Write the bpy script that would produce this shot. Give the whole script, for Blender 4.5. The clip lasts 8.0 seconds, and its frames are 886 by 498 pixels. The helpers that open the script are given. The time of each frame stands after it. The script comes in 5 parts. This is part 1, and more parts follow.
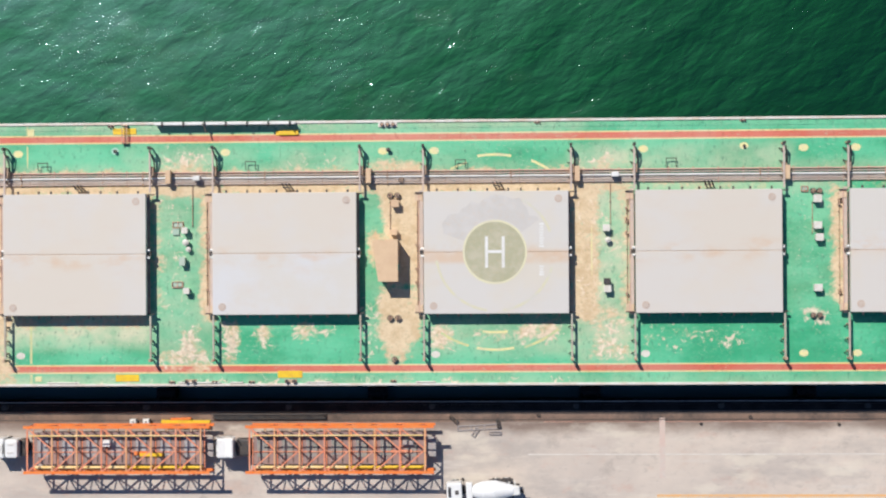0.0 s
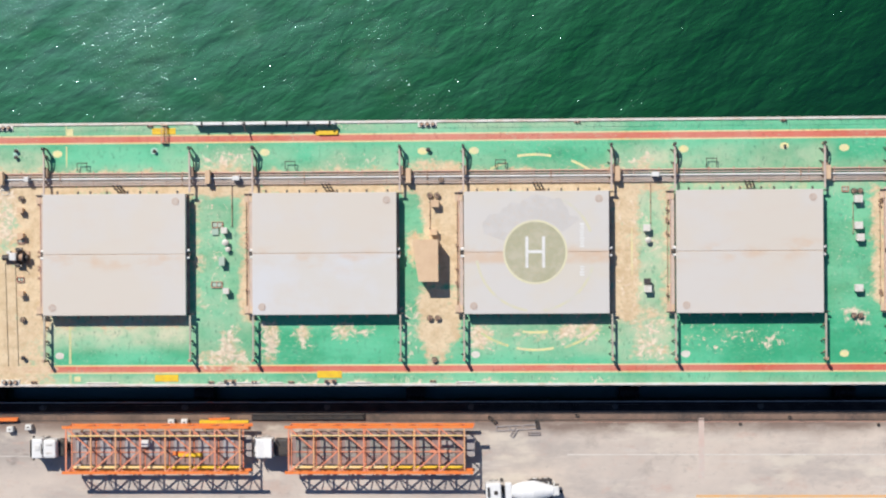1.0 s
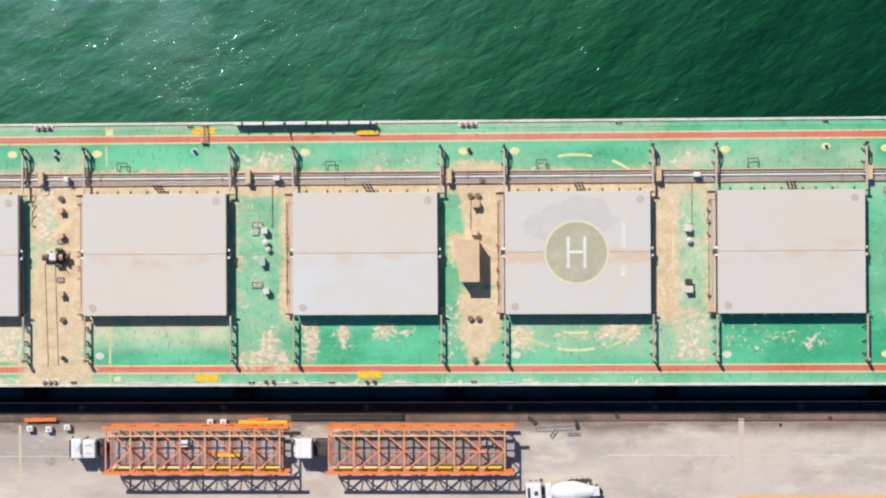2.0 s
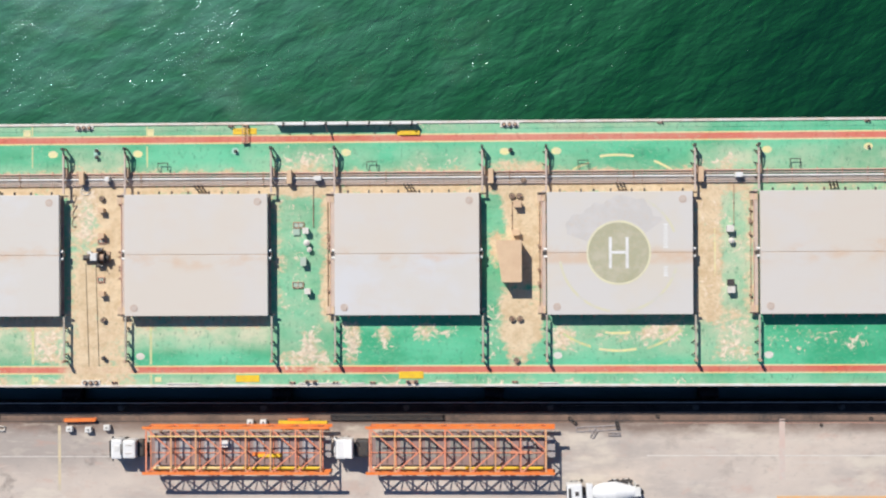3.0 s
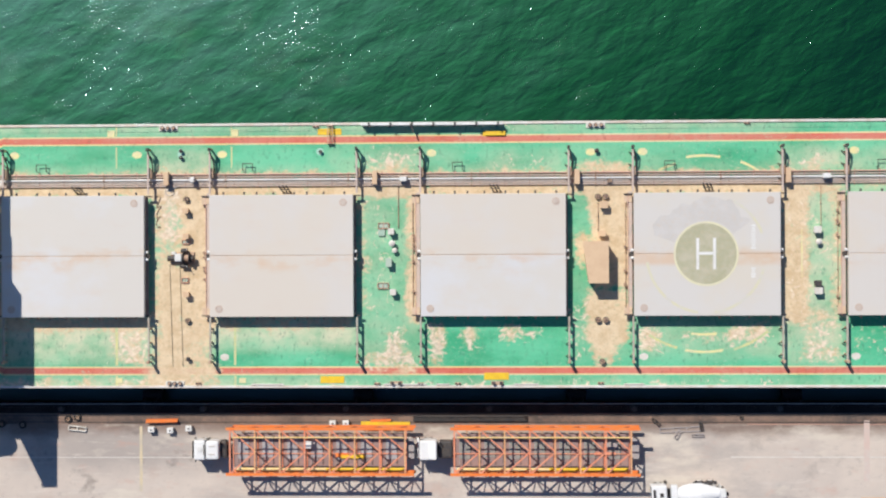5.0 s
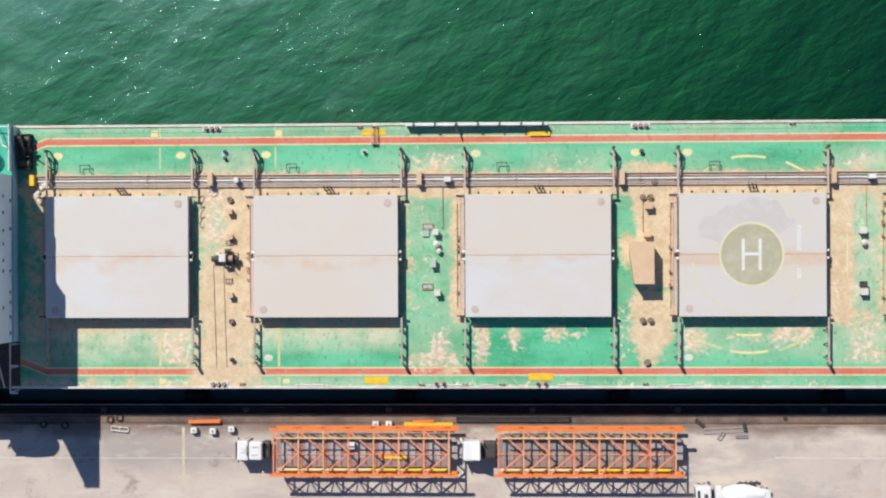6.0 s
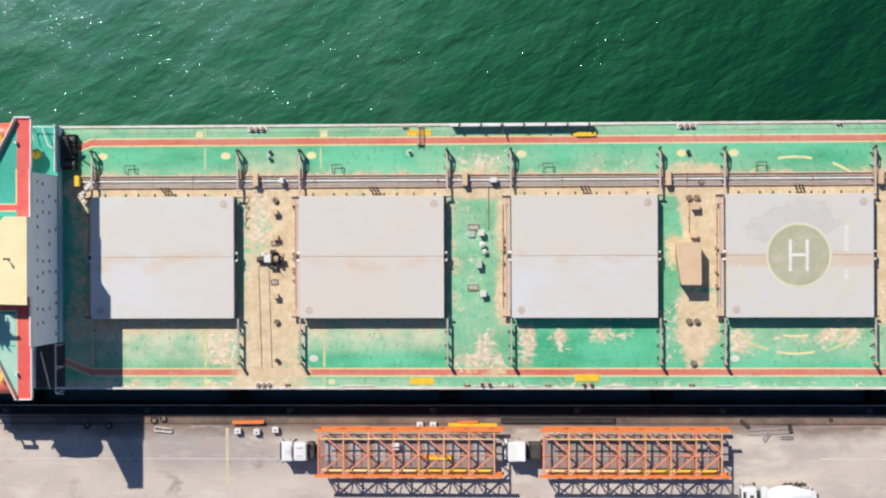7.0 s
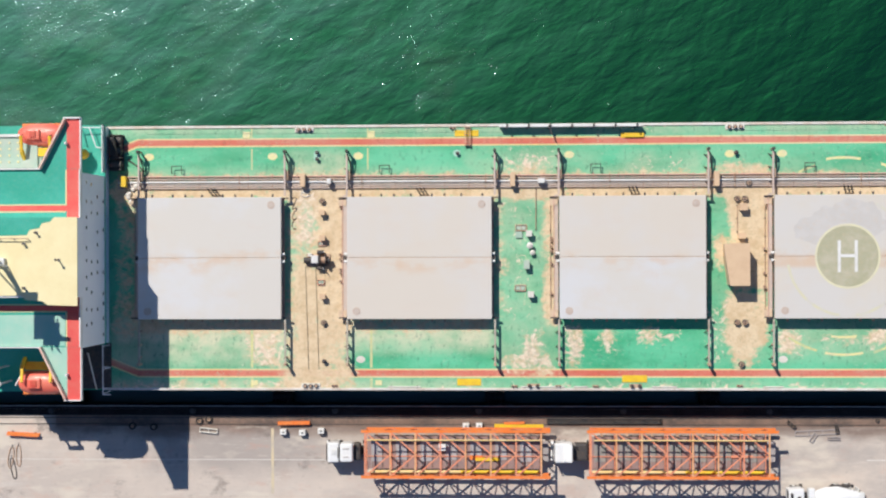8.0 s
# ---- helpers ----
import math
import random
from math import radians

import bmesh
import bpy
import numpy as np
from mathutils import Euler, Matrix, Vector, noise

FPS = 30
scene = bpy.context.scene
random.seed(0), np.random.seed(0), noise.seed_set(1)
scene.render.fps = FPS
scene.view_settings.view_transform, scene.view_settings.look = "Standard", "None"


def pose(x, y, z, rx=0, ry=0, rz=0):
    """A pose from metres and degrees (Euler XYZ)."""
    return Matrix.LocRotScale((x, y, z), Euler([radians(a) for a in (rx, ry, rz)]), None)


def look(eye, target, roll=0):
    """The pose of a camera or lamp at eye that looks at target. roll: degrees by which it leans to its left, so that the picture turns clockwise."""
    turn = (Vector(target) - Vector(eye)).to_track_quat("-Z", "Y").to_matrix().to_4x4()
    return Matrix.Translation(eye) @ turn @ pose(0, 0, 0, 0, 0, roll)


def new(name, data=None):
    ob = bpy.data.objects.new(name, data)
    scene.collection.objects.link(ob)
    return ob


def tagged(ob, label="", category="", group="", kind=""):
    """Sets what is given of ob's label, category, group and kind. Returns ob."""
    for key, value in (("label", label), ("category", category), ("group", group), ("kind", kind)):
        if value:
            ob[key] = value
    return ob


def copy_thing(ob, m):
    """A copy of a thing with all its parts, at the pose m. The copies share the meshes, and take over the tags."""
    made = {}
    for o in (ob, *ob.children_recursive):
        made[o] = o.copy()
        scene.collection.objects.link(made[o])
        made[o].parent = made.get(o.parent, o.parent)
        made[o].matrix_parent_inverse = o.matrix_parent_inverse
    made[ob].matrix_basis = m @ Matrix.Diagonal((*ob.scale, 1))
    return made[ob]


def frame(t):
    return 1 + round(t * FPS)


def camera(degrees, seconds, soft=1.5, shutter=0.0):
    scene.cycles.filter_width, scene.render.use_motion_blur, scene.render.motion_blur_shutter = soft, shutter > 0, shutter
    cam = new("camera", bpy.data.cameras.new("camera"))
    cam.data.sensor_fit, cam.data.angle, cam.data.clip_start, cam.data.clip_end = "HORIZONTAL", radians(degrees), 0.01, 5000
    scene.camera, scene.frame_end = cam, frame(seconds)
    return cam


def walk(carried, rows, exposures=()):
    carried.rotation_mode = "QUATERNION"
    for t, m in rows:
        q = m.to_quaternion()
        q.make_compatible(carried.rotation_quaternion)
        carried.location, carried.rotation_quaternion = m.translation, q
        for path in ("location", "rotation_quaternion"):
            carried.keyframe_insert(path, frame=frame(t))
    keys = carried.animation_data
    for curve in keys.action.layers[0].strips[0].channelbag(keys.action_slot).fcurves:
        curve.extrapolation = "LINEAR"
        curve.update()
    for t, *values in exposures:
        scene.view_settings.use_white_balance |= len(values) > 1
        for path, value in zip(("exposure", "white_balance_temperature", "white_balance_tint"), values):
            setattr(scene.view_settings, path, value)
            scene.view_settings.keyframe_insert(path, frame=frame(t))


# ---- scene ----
# A bulk carrier lying at a concrete quay, seen from straight above. Bow towards +x, sea towards +y.
cam = camera(36.3, 8.0, soft=2.2)
PATH = [
    (0.0, 0.000, -0.500, 173.259, 0.3042, 1.8631, -0.3536),
    (0.5, -2.388, -0.417, 173.247, 0.2816, 1.8707, -0.3425),
    (1.0, -4.794, -0.332, 173.235, 0.2594, 1.8803, -0.3315),
    (1.5, -7.217, -0.246, 173.223, 0.2376, 1.8919, -0.3207),
    (2.2, -10.640, -0.122, 173.206, 0.2076, 1.9113, -0.3057),
    (3.0, -14.596, 0.023, 173.187, 0.1743, 1.9383, -0.2890),
    (3.5, -17.095, 0.116, 173.175, 0.1539, 1.9577, -0.2786),
    (4.0, -19.614, 0.210, 173.163, 0.1339, 1.9790, -0.2685),
    (4.5, -22.157, 0.306, 173.152, 0.1143, 2.0024, -0.2584),
    (5.2, -25.761, 0.444, 173.135, 0.0874, 2.0383, -0.2446),
    (6.0, -29.951, 0.605, 173.116, 0.0575, 2.0841, -0.2290),
    (6.5, -32.614, 0.708, 173.104, 0.0394, 2.1153, -0.2195),
    (7.0, -35.316, 0.812, 173.092, 0.0216, 2.1484, -0.2101),
    (7.5, -38.062, 0.919, 173.080, 0.0041, 2.1835, -0.2008),
    (8.0, -40.855, 1.026, 173.068, -0.0130, 2.2206, -0.1917),
]
walk(cam, [(t, pose(x, y, z, rx, ry, rz)) for t, x, y, z, rx, ry, rz in PATH], [(0.0, 0.0), (8.0, 0.0)])

# ---- light ----
SUN_WAY = Vector((-0.50, 0.77, 1.0)).normalized()
world = bpy.data.worlds.new("sky")
scene.world = world
world.use_nodes = True
wn = world.node_tree.nodes
sky = wn.new("ShaderNodeTexSky")
sky.sky_type, sky.sun_disc = "NISHITA", False
sky.dust_density, sky.ozone_density, sky.air_density = 0.1, 8.0, 1.0
sky.sun_elevation = math.asin(SUN_WAY.z)
sky.sun_rotation = math.atan2(SUN_WAY.x, SUN_WAY.y) % (2 * math.pi)
wn["Background"].inputs["Strength"].default_value = 0.078
world.node_tree.links.new(sky.outputs["Color"], wn["Background"].inputs["Color"])
sun = new("sun", bpy.data.lights.new("sun", "SUN"))
sun.data.energy, sun.data.angle, sun.data.color = 4.8, radians(0.5), (1.0, 0.945, 0.86)
sun.matrix_world = look(SUN_WAY * 300, (0, 0, 0))

# ---- main levels and lines ----
DECK, QUAY, BEAM = 9.0, 4.0, 16.13
HATCH_TOP = 1.85
HATCHES = [(-84.15, -66.72), (-58.74, -41.3), (-33.18, -15.72), (-7.6, 9.8), (17.82, 35.25), (43.32, 60.7)]
HATCH_S, HATCH_N = -7.4, 7.33
QUAY_EDGE = -18.55


# ---- materials ----
def nodes_of(name):
    m = bpy.data.materials.new(name)
    m.use_nodes = True
    nt = m.node_tree
    return m, nt, nt.nodes["Principled BSDF"]


def wire(nt, a, b):
    nt.links.new(a, b)


def value_of(nt, op, a, b=0.5, clamp=False):
    n = nt.nodes.new("ShaderNodeMath")
    n.operation, n.use_clamp = op, clamp
    for i, v in enumerate((a, b)):
        if isinstance(v, (int, float)):
            n.inputs[i].default_value = v
        else:
            wire(nt, v, n.inputs[i])
    return n.outputs[0]


def grain(nt, scale, detail=4.0, rough=0.6, stretch=(1, 1, 1), seed=0.0):
    g = nt.nodes.new("ShaderNodeNewGeometry")
    mp = nt.nodes.new("ShaderNodeMapping")
    mp.inputs["Scale"].default_value = stretch
    mp.inputs["Location"].default_value = (seed, seed * 0.7, seed * 0.3)
    wire(nt, g.outputs["Position"], mp.inputs["Vector"])
    n = nt.nodes.new("ShaderNodeTexNoise")
    n.inputs["Scale"].default_value, n.inputs["Detail"].default_value, n.inputs["Roughness"].default_value = scale, detail, rough
    wire(nt, mp.outputs[0], n.inputs["Vector"])
    return n.outputs["Fac"]


def ramp(nt, v, lo, hi, a=0.0, b=1.0):
    r = nt.nodes.new("ShaderNodeMapRange")
    r.interpolation_type = "SMOOTHSTEP"
    for k, x in (("From Min", lo), ("From Max", hi), ("To Min", a), ("To Max", b)):
        r.inputs[k].default_value = x
    wire(nt, v, r.inputs["Value"])
    return r.outputs["Result"]


def blend(nt, fac, a, b):
    n = nt.nodes.new("ShaderNodeMix")
    n.data_type = "RGBA"
    if isinstance(fac, (int, float)):
        n.inputs[0].default_value = fac
    else:
        wire(nt, fac, n.inputs[0])
    for k, c in ((6, a), (7, b)):
        if isinstance(c, tuple):
            n.inputs[k].default_value = (*c, 1)
        else:
            wire(nt, c, n.inputs[k])
    return n.outputs[2]


def relief(nt, bsdf, v, strength, distance):
    b = nt.nodes.new("ShaderNodeBump")
    b.inputs["Strength"].default_value, b.inputs["Distance"].default_value = strength, distance
    wire(nt, v, b.inputs["Height"])
    wire(nt, b.outputs[0], bsdf.inputs["Normal"])


DUST = (0.62, 0.44, 0.27)


def paint(name, col, worn=None, rough=0.55, metal=0.0, dusty=0.15, patch=0.5, fine=6.0, bump=0.15, dust_col=DUST, shine=0.5):
    """Weathered paint: two tones at large scale, dust at small scale, fine relief."""
    m, nt, b = nodes_of(name)
    worn = worn or tuple(min(1, c * 0.72 + 0.02) for c in col)
    c = blend(nt, ramp(nt, grain(nt, patch, 5), 0.35, 0.7), col, worn)
    c = blend(nt, ramp(nt, grain(nt, fine, 4, 0.65, seed=7), 0.45, 0.8, 0.0, dusty), c, dust_col)
    wire(nt, c, b.inputs["Base Color"])
    wire(nt, ramp(nt, grain(nt, fine * 0.6, 3, seed=3), 0.3, 0.7, rough - 0.1, min(1, rough + 0.15)), b.inputs["Roughness"])
    b.inputs["Metallic"].default_value = metal
    b.inputs["Specular IOR Level"].default_value = shine
    relief(nt, b, grain(nt, fine * 3, 3), bump, 0.02)
    return m


def dusted(name, col, worn, rough=0.6, wear_scale=0.25):
    """Deck paint under drifts of ore dust; the mesh attributes 'dust' and 'film' say where drifts and thin dust lie."""
    m, nt, b = nodes_of(name)
    at = nt.nodes.new("ShaderNodeAttribute")
    at.attribute_name = "dust"
    d = at.outputs["Fac"]
    at = nt.nodes.new("ShaderNodeAttribute")
    at.attribute_name = "film"
    n1, n2 = grain(nt, 0.45, 6, 0.62), grain(nt, 1.7, 6, 0.72, stretch=(0.8, 1.2, 1), seed=11)
    v = value_of(nt, "ADD", d, value_of(nt, "MULTIPLY", value_of(nt, "SUBTRACT", n1, 0.5), 1.3))
    v = value_of(nt, "ADD", v, value_of(nt, "MULTIPLY", value_of(nt, "SUBTRACT", n2, 0.5), 1.2))
    drift = ramp(nt, v, 0.32, 0.72, 0.0, 0.97)
    n3 = grain(nt, 0.5, 6, 0.62, stretch=(0.8, 1.0, 1), seed=19)
    film = value_of(nt, "MULTIPLY", at.outputs["Fac"], ramp(nt, n3, 0.28, 0.7, 0.5, 1.15), True)
    c = blend(nt, ramp(nt, grain(nt, wear_scale, 5, 0.6, stretch=(0.45, 1, 1), seed=5), 0.36, 0.66), col, worn)
    chalk = ramp(nt, grain(nt, 0.085, 5, 0.6, stretch=(0.6, 1.3, 1), seed=67), 0.46, 0.64, 0.0, 0.3)
    c = blend(nt, chalk, c, tuple(min(0.9, 0.07 + q * 1.15) for q in worn))
    c = blend(nt, film, c, (0.60, 0.61, 0.43))
    big = ramp(nt, grain(nt, 0.16, 5, 0.6, seed=47), 0.40, 0.62, 0.15, 1.0)
    scuff = value_of(nt, "MULTIPLY", ramp(nt, grain(nt, 2.4, 9, 0.8, stretch=(0.8, 1.3, 1), seed=23), 0.53, 0.66, 0.0, 0.78), big)
    c = blend(nt, scuff, c, (0.42, 0.55, 0.40))
    dark = ramp(nt, grain(nt, 1.3, 8, 0.78, stretch=(1.5, 0.7, 1), seed=29), 0.53, 0.67, 0.0, 0.75)
    c = blend(nt, dark, c, (0.05, 0.20, 0.13) if col[1] > col[0] else (0.35, 0.10, 0.06))
    tone = blend(nt, ramp(nt, grain(nt, 0.9, 6, 0.65, seed=31), 0.3, 0.72), (0.76, 0.60, 0.41), (0.60, 0.435, 0.265))
    tone = blend(nt, ramp(nt, grain(nt, 2.6, 9, 0.8, seed=37), 0.53, 0.64, 0.0, 0.55), tone, (0.37, 0.31, 0.19))
    c = blend(nt, drift, c, tone)
    at = nt.nodes.new("ShaderNodeAttribute")
    at.attribute_name = "splash"
    g = nt.nodes.new("ShaderNodeNewGeometry")
    tx = nt.nodes.new("ShaderNodeTexNoise")
    for key, val in (("Scale", 0.85), ("Detail", 9.0), ("Roughness", 0.72), ("Distortion", 1.3)):
        tx.inputs[key].default_value = val
    wire(nt, g.outputs["Position"], tx.inputs["Vector"])
    w = value_of(nt, "ADD", at.outputs["Fac"], value_of(nt, "MULTIPLY", value_of(nt, "SUBTRACT", tx.outputs["Fac"], 0.5), 2.4))
    c = blend(nt, ramp(nt, w, 0.40, 0.56, 0.0, 0.94), c, blend(nt, ramp(nt, n2, 0.3, 0.7), (0.64, 0.47, 0.33), (0.86, 0.76, 0.62)))
    c = blend(nt, ramp(nt, value_of(nt, "MULTIPLY", at.outputs["Fac"], grain(nt, 2.8, 6, 0.75, seed=61)), 0.24, 0.34, 0.0, 0.28), c, (0.10, 0.17, 0.11))
    rust = ramp(nt, grain(nt, 4.2, 5, 0.75, seed=41), 0.62, 0.76, 0.0, 0.5)
    c = blend(nt, rust, c, (0.26, 0.15, 0.09))
    wire(nt, c, b.inputs["Base Color"])
    wire(nt, blend(nt, drift, (rough,) * 3, (0.92,) * 3), b.inputs["Roughness"])
    relief(nt, b, value_of(nt, "ADD", n2, drift), 0.3, 0.04)
    return m


M_DECK = dusted("deck_paint", (0.014, 0.36, 0.170), (0.085, 0.515, 0.285))
M_STRIPE = dusted("red_walkway_paint", (0.62, 0.085, 0.05), (0.60, 0.17, 0.12))
M_YELLOW_LINE = dusted("yellow_line_paint", (0.80, 0.60, 0.22), (0.74, 0.62, 0.36))
M_YELLOW = paint("yellow_paint", (0.82, 0.55, 0.02), (0.75, 0.45, 0.03), dusty=0.15, patch=1.5)
M_PALE_YELLOW = paint("faded_yellow_paint", (0.78, 0.71, 0.34), (0.68, 0.64, 0.40), dusty=0.2, patch=1.2)
M_FADED_YELLOW = paint("dusty_faded_yellow_paint", (0.66, 0.64, 0.30), (0.45, 0.55, 0.32), dusty=0.5, patch=1.5, fine=3)
M_RED = paint("red_paint", (0.62, 0.055, 0.04), (0.55, 0.10, 0.06), dusty=0.08)
M_RED_PALE = paint("sun_faded_red_paint", (0.72, 0.085, 0.075), (0.70, 0.125, 0.10), dusty=0.1, patch=0.8)
M_SALMON = paint("pale_salmon_paint", (0.78, 0.55, 0.46), (0.74, 0.44, 0.34), dusty=0.1, patch=0.8)
M_RED_DUSTY = paint("dusty_red_paint", (0.62, 0.30, 0.23), (0.60, 0.38, 0.30), dusty=0.5, patch=1.5)
M_ORANGE_BOAT = paint("orange_gelcoat", (0.78, 0.13, 0.085), (0.74, 0.20, 0.14), rough=0.4, dusty=0.1)
M_TRUSS = paint("orange_steel_paint", (0.84, 0.19, 0.03), (0.80, 0.24, 0.06), dusty=0.15, patch=1.2, fine=4)
M_TRUSS_CREAM = paint("dusty_cream_orange_paint", (0.74, 0.42, 0.22), (0.70, 0.30, 0.14), dusty=0.2, patch=0.6, fine=4)
M_TRUSS_PALE = paint("faded_orange_steel_paint", (0.76, 0.24, 0.13), (0.72, 0.32, 0.20), dusty=0.18, patch=1.0, fine=4)
M_WHITE = paint("white_paint", (0.78, 0.78, 0.77), (0.66, 0.65, 0.62), dusty=0.1)
M_FADED_WHITE = paint("dusty_white_paint", (0.72, 0.70, 0.65), (0.62, 0.58, 0.51), dusty=0.4, patch=1.5)
M_GUNWALE = paint("rusty_off_white_paint", (0.74, 0.72, 0.68), (0.64, 0.52, 0.42), dusty=0.55, patch=0.5, fine=2.0)
M_CAB = paint("white_lorry_paint", (0.82, 0.82, 0.82), (0.76, 0.76, 0.75), rough=0.3, dusty=0.06)
M_WALL = paint("white_house_paint", (0.86, 0.88, 0.92), (0.80, 0.83, 0.89), dusty=0.05, patch=0.3)
M_CREAM = paint("cream_roof_paint", (0.84, 0.74, 0.44), (0.80, 0.68, 0.38), dusty=0.12, patch=0.4)
M_GREEN = paint("green_deck_paint", (0.015, 0.35, 0.25), (0.04, 0.41, 0.31), dusty=0.12, patch=0.35)
M_PALE_GREEN = paint("pale_green_deck_paint", (0.36, 0.50, 0.41), (0.44, 0.52, 0.44), dusty=0.2, patch=0.6)
M_PALE_DECK = paint("faded_pale_green_paint", (0.30, 0.58, 0.47), (0.40, 0.60, 0.50), dusty=0.15, patch=0.5)
M_PIPE_PINK = paint("pink_primer_pipe", (0.56, 0.32, 0.26), (0.60, 0.42, 0.34), dusty=0.35, patch=0.8)
M_PIPE_GREY = paint("galvanised_pipe", (0.50, 0.47, 0.45), (0.40, 0.35, 0.31), rough=0.45, metal=0.2, dusty=0.3, patch=0.9)
M_PIPE_DUSTY = paint("dusty_pinkish_pipe", (0.58, 0.46, 0.40), (0.50, 0.42, 0.38), dusty=0.4, patch=0.7)
M_TRAY = paint("dusty_galvanised_tray", (0.62, 0.54, 0.48), (0.54, 0.45, 0.39), rough=0.6, metal=0.1, dusty=0.3, patch=0.6)
M_ROPE = paint("dusty_brown_rope", (0.30, 0.22, 0.15), (0.40, 0.31, 0.22), rough=0.9, dusty=0.4, patch=1.5)
M_RUSTY = paint("rusty_tan_steel", (0.52, 0.37, 0.27), (0.40, 0.24, 0.16), rough=0.8, dusty=0.5, patch=1.4)
M_COAMING = paint("dusty_coaming_paint", (0.42, 0.30, 0.25), (0.30, 0.20, 0.17), rough=0.75, dusty=0.5, patch=0.9)
M_BEAM = paint("pale_dusty_beam_paint", (0.47, 0.45, 0.38), (0.36, 0.30, 0.24), rough=0.75, dusty=0.4, patch=1.2)
M_DARK = paint("dark_steel", (0.055, 0.055, 0.06), (0.09, 0.075, 0.065), rough=0.6, metal=0.3, dusty=0.15, patch=2)
M_RUBBER = paint("black_rubber", (0.02, 0.02, 0.022), (0.035, 0.033, 0.03), rough=0.85, dusty=0.12)
M_HULL = paint("black_hull_paint", (0.006, 0.006, 0.008), (0.011, 0.010, 0.012), rough=0.7, dusty=0.02, shine=0.08)
M_BOX = paint("tan_deckhouse_paint", (0.68, 0.49, 0.32), (0.62, 0.43, 0.28), rough=0.8, dusty=0.6, patch=0.6)
M_OLIVE = paint("olive_helideck_paint", (0.41, 0.40, 0.27), (0.50, 0.47, 0.355), dusty=0.3, patch=0.7, fine=3)
M_BED = paint("grey_flatbed_steel", (0.33, 0.31, 0.32), (0.40, 0.35, 0.33), rough=0.7, dusty=0.35, patch=0.7)


M_GRATING_PALE = paint("pale_grey_grating", (0.40, 0.40, 0.42), (0.36, 0.33, 0.33), rough=0.8, dusty=0.2, patch=0.5)
M_GRATING = paint("grey_green_grating", (0.26, 0.27, 0.24), (0.31, 0.28, 0.265), rough=0.8, dusty=0.3, patch=0.7)
M_FLOOR = paint("dusty_pink_floor_paint", (0.33, 0.21, 0.19), (0.26, 0.185, 0.18), rough=0.8, dusty=0.25, patch=0.8)
M_CREAM_PIPE = paint("faded_cream_yellow_paint", (0.82, 0.62, 0.30), (0.80, 0.54, 0.18), dusty=0.15, patch=0.6)
M_DUSTY_PLATE = paint("dust_covered_plate", (0.66, 0.50, 0.36), (0.56, 0.41, 0.29), rough=0.85, dusty=0.3, patch=1.2)
M_LID_TOP = paint("stained_lid_paint", (0.56, 0.485, 0.43), (0.52, 0.42, 0.36), dusty=0.3, patch=1.5)
M_LID = paint("rusty_lid_rim_paint", (0.56, 0.45, 0.38), (0.50, 0.37, 0.30), dusty=0.4, patch=2)


def hatch_paint(name, cool, warm, stain=0.0):
    m, nt, b = nodes_of(name)
    c = blend(nt, ramp(nt, grain(nt, 0.11, 4, seed=2), 0.36, 0.60), cool, warm)
    c = blend(nt, ramp(nt, grain(nt, 0.5, 6, 0.65, stretch=(0.45, 1.2, 1), seed=9), 0.50, 0.78, 0.0, 0.35), c, (0.62, 0.52, 0.45))
    # rust-brown wash along the joint of the two panels
    g = nt.nodes.new("ShaderNodeNewGeometry")
    sp = nt.nodes.new("ShaderNodeSeparateXYZ")
    wire(nt, g.outputs["Position"], sp.inputs[0])
    drift = value_of(nt, "MULTIPLY", value_of(nt, "SUBTRACT", grain(nt, 0.06, 3, seed=33), 0.46), 7.0)
    near = ramp(nt, value_of(nt, "ABSOLUTE", value_of(nt, "ADD", sp.outputs["Y"], drift)), 0.05, 1.6, 1.0, 0.0)
    wash = value_of(nt, "MULTIPLY", near, ramp(nt, grain(nt, 0.30, 5, stretch=(1, 2, 1), seed=17), 0.42, 0.70, 0.0, 0.6))
    c = blend(nt, wash, c, (0.62, 0.43, 0.29))
    if stain:
        belt = ramp(nt, value_of(nt, "ABSOLUTE", value_of(nt, "ADD", sp.outputs["Y"], 0.55)), 0.35, 1.1, 1.0, 0.0)
        c = blend(nt, value_of(nt, "MULTIPLY", belt, ramp(nt, grain(nt, 0.25, 5, seed=57), 0.35, 0.62, stain * 0.35, stain)), c, (0.63, 0.45, 0.31))
    c = blend(nt, ramp(nt, grain(nt, 7, 4, 0.7, seed=21), 0.64, 0.8, 0.0, 0.3), c, (0.42, 0.34, 0.29))
    wire(nt, c, b.inputs["Base Color"])
    b.inputs["Roughness"].default_value = 0.6
    relief(nt, b, grain(nt, 0.8, 4), 0.12, 0.05)
    return m


M_HATCH = hatch_paint("pale_hatch_paint", (0.618, 0.614, 0.622), (0.615, 0.582, 0.54))
M_HATCH_HELI = hatch_paint("stained_pale_hatch_paint", (0.612, 0.585, 0.555), (0.628, 0.578, 0.505), 0.75)
M_HATCH_WARM = hatch_paint("dusty_pale_hatch_paint", (0.615, 0.578, 0.54), (0.625, 0.567, 0.50))


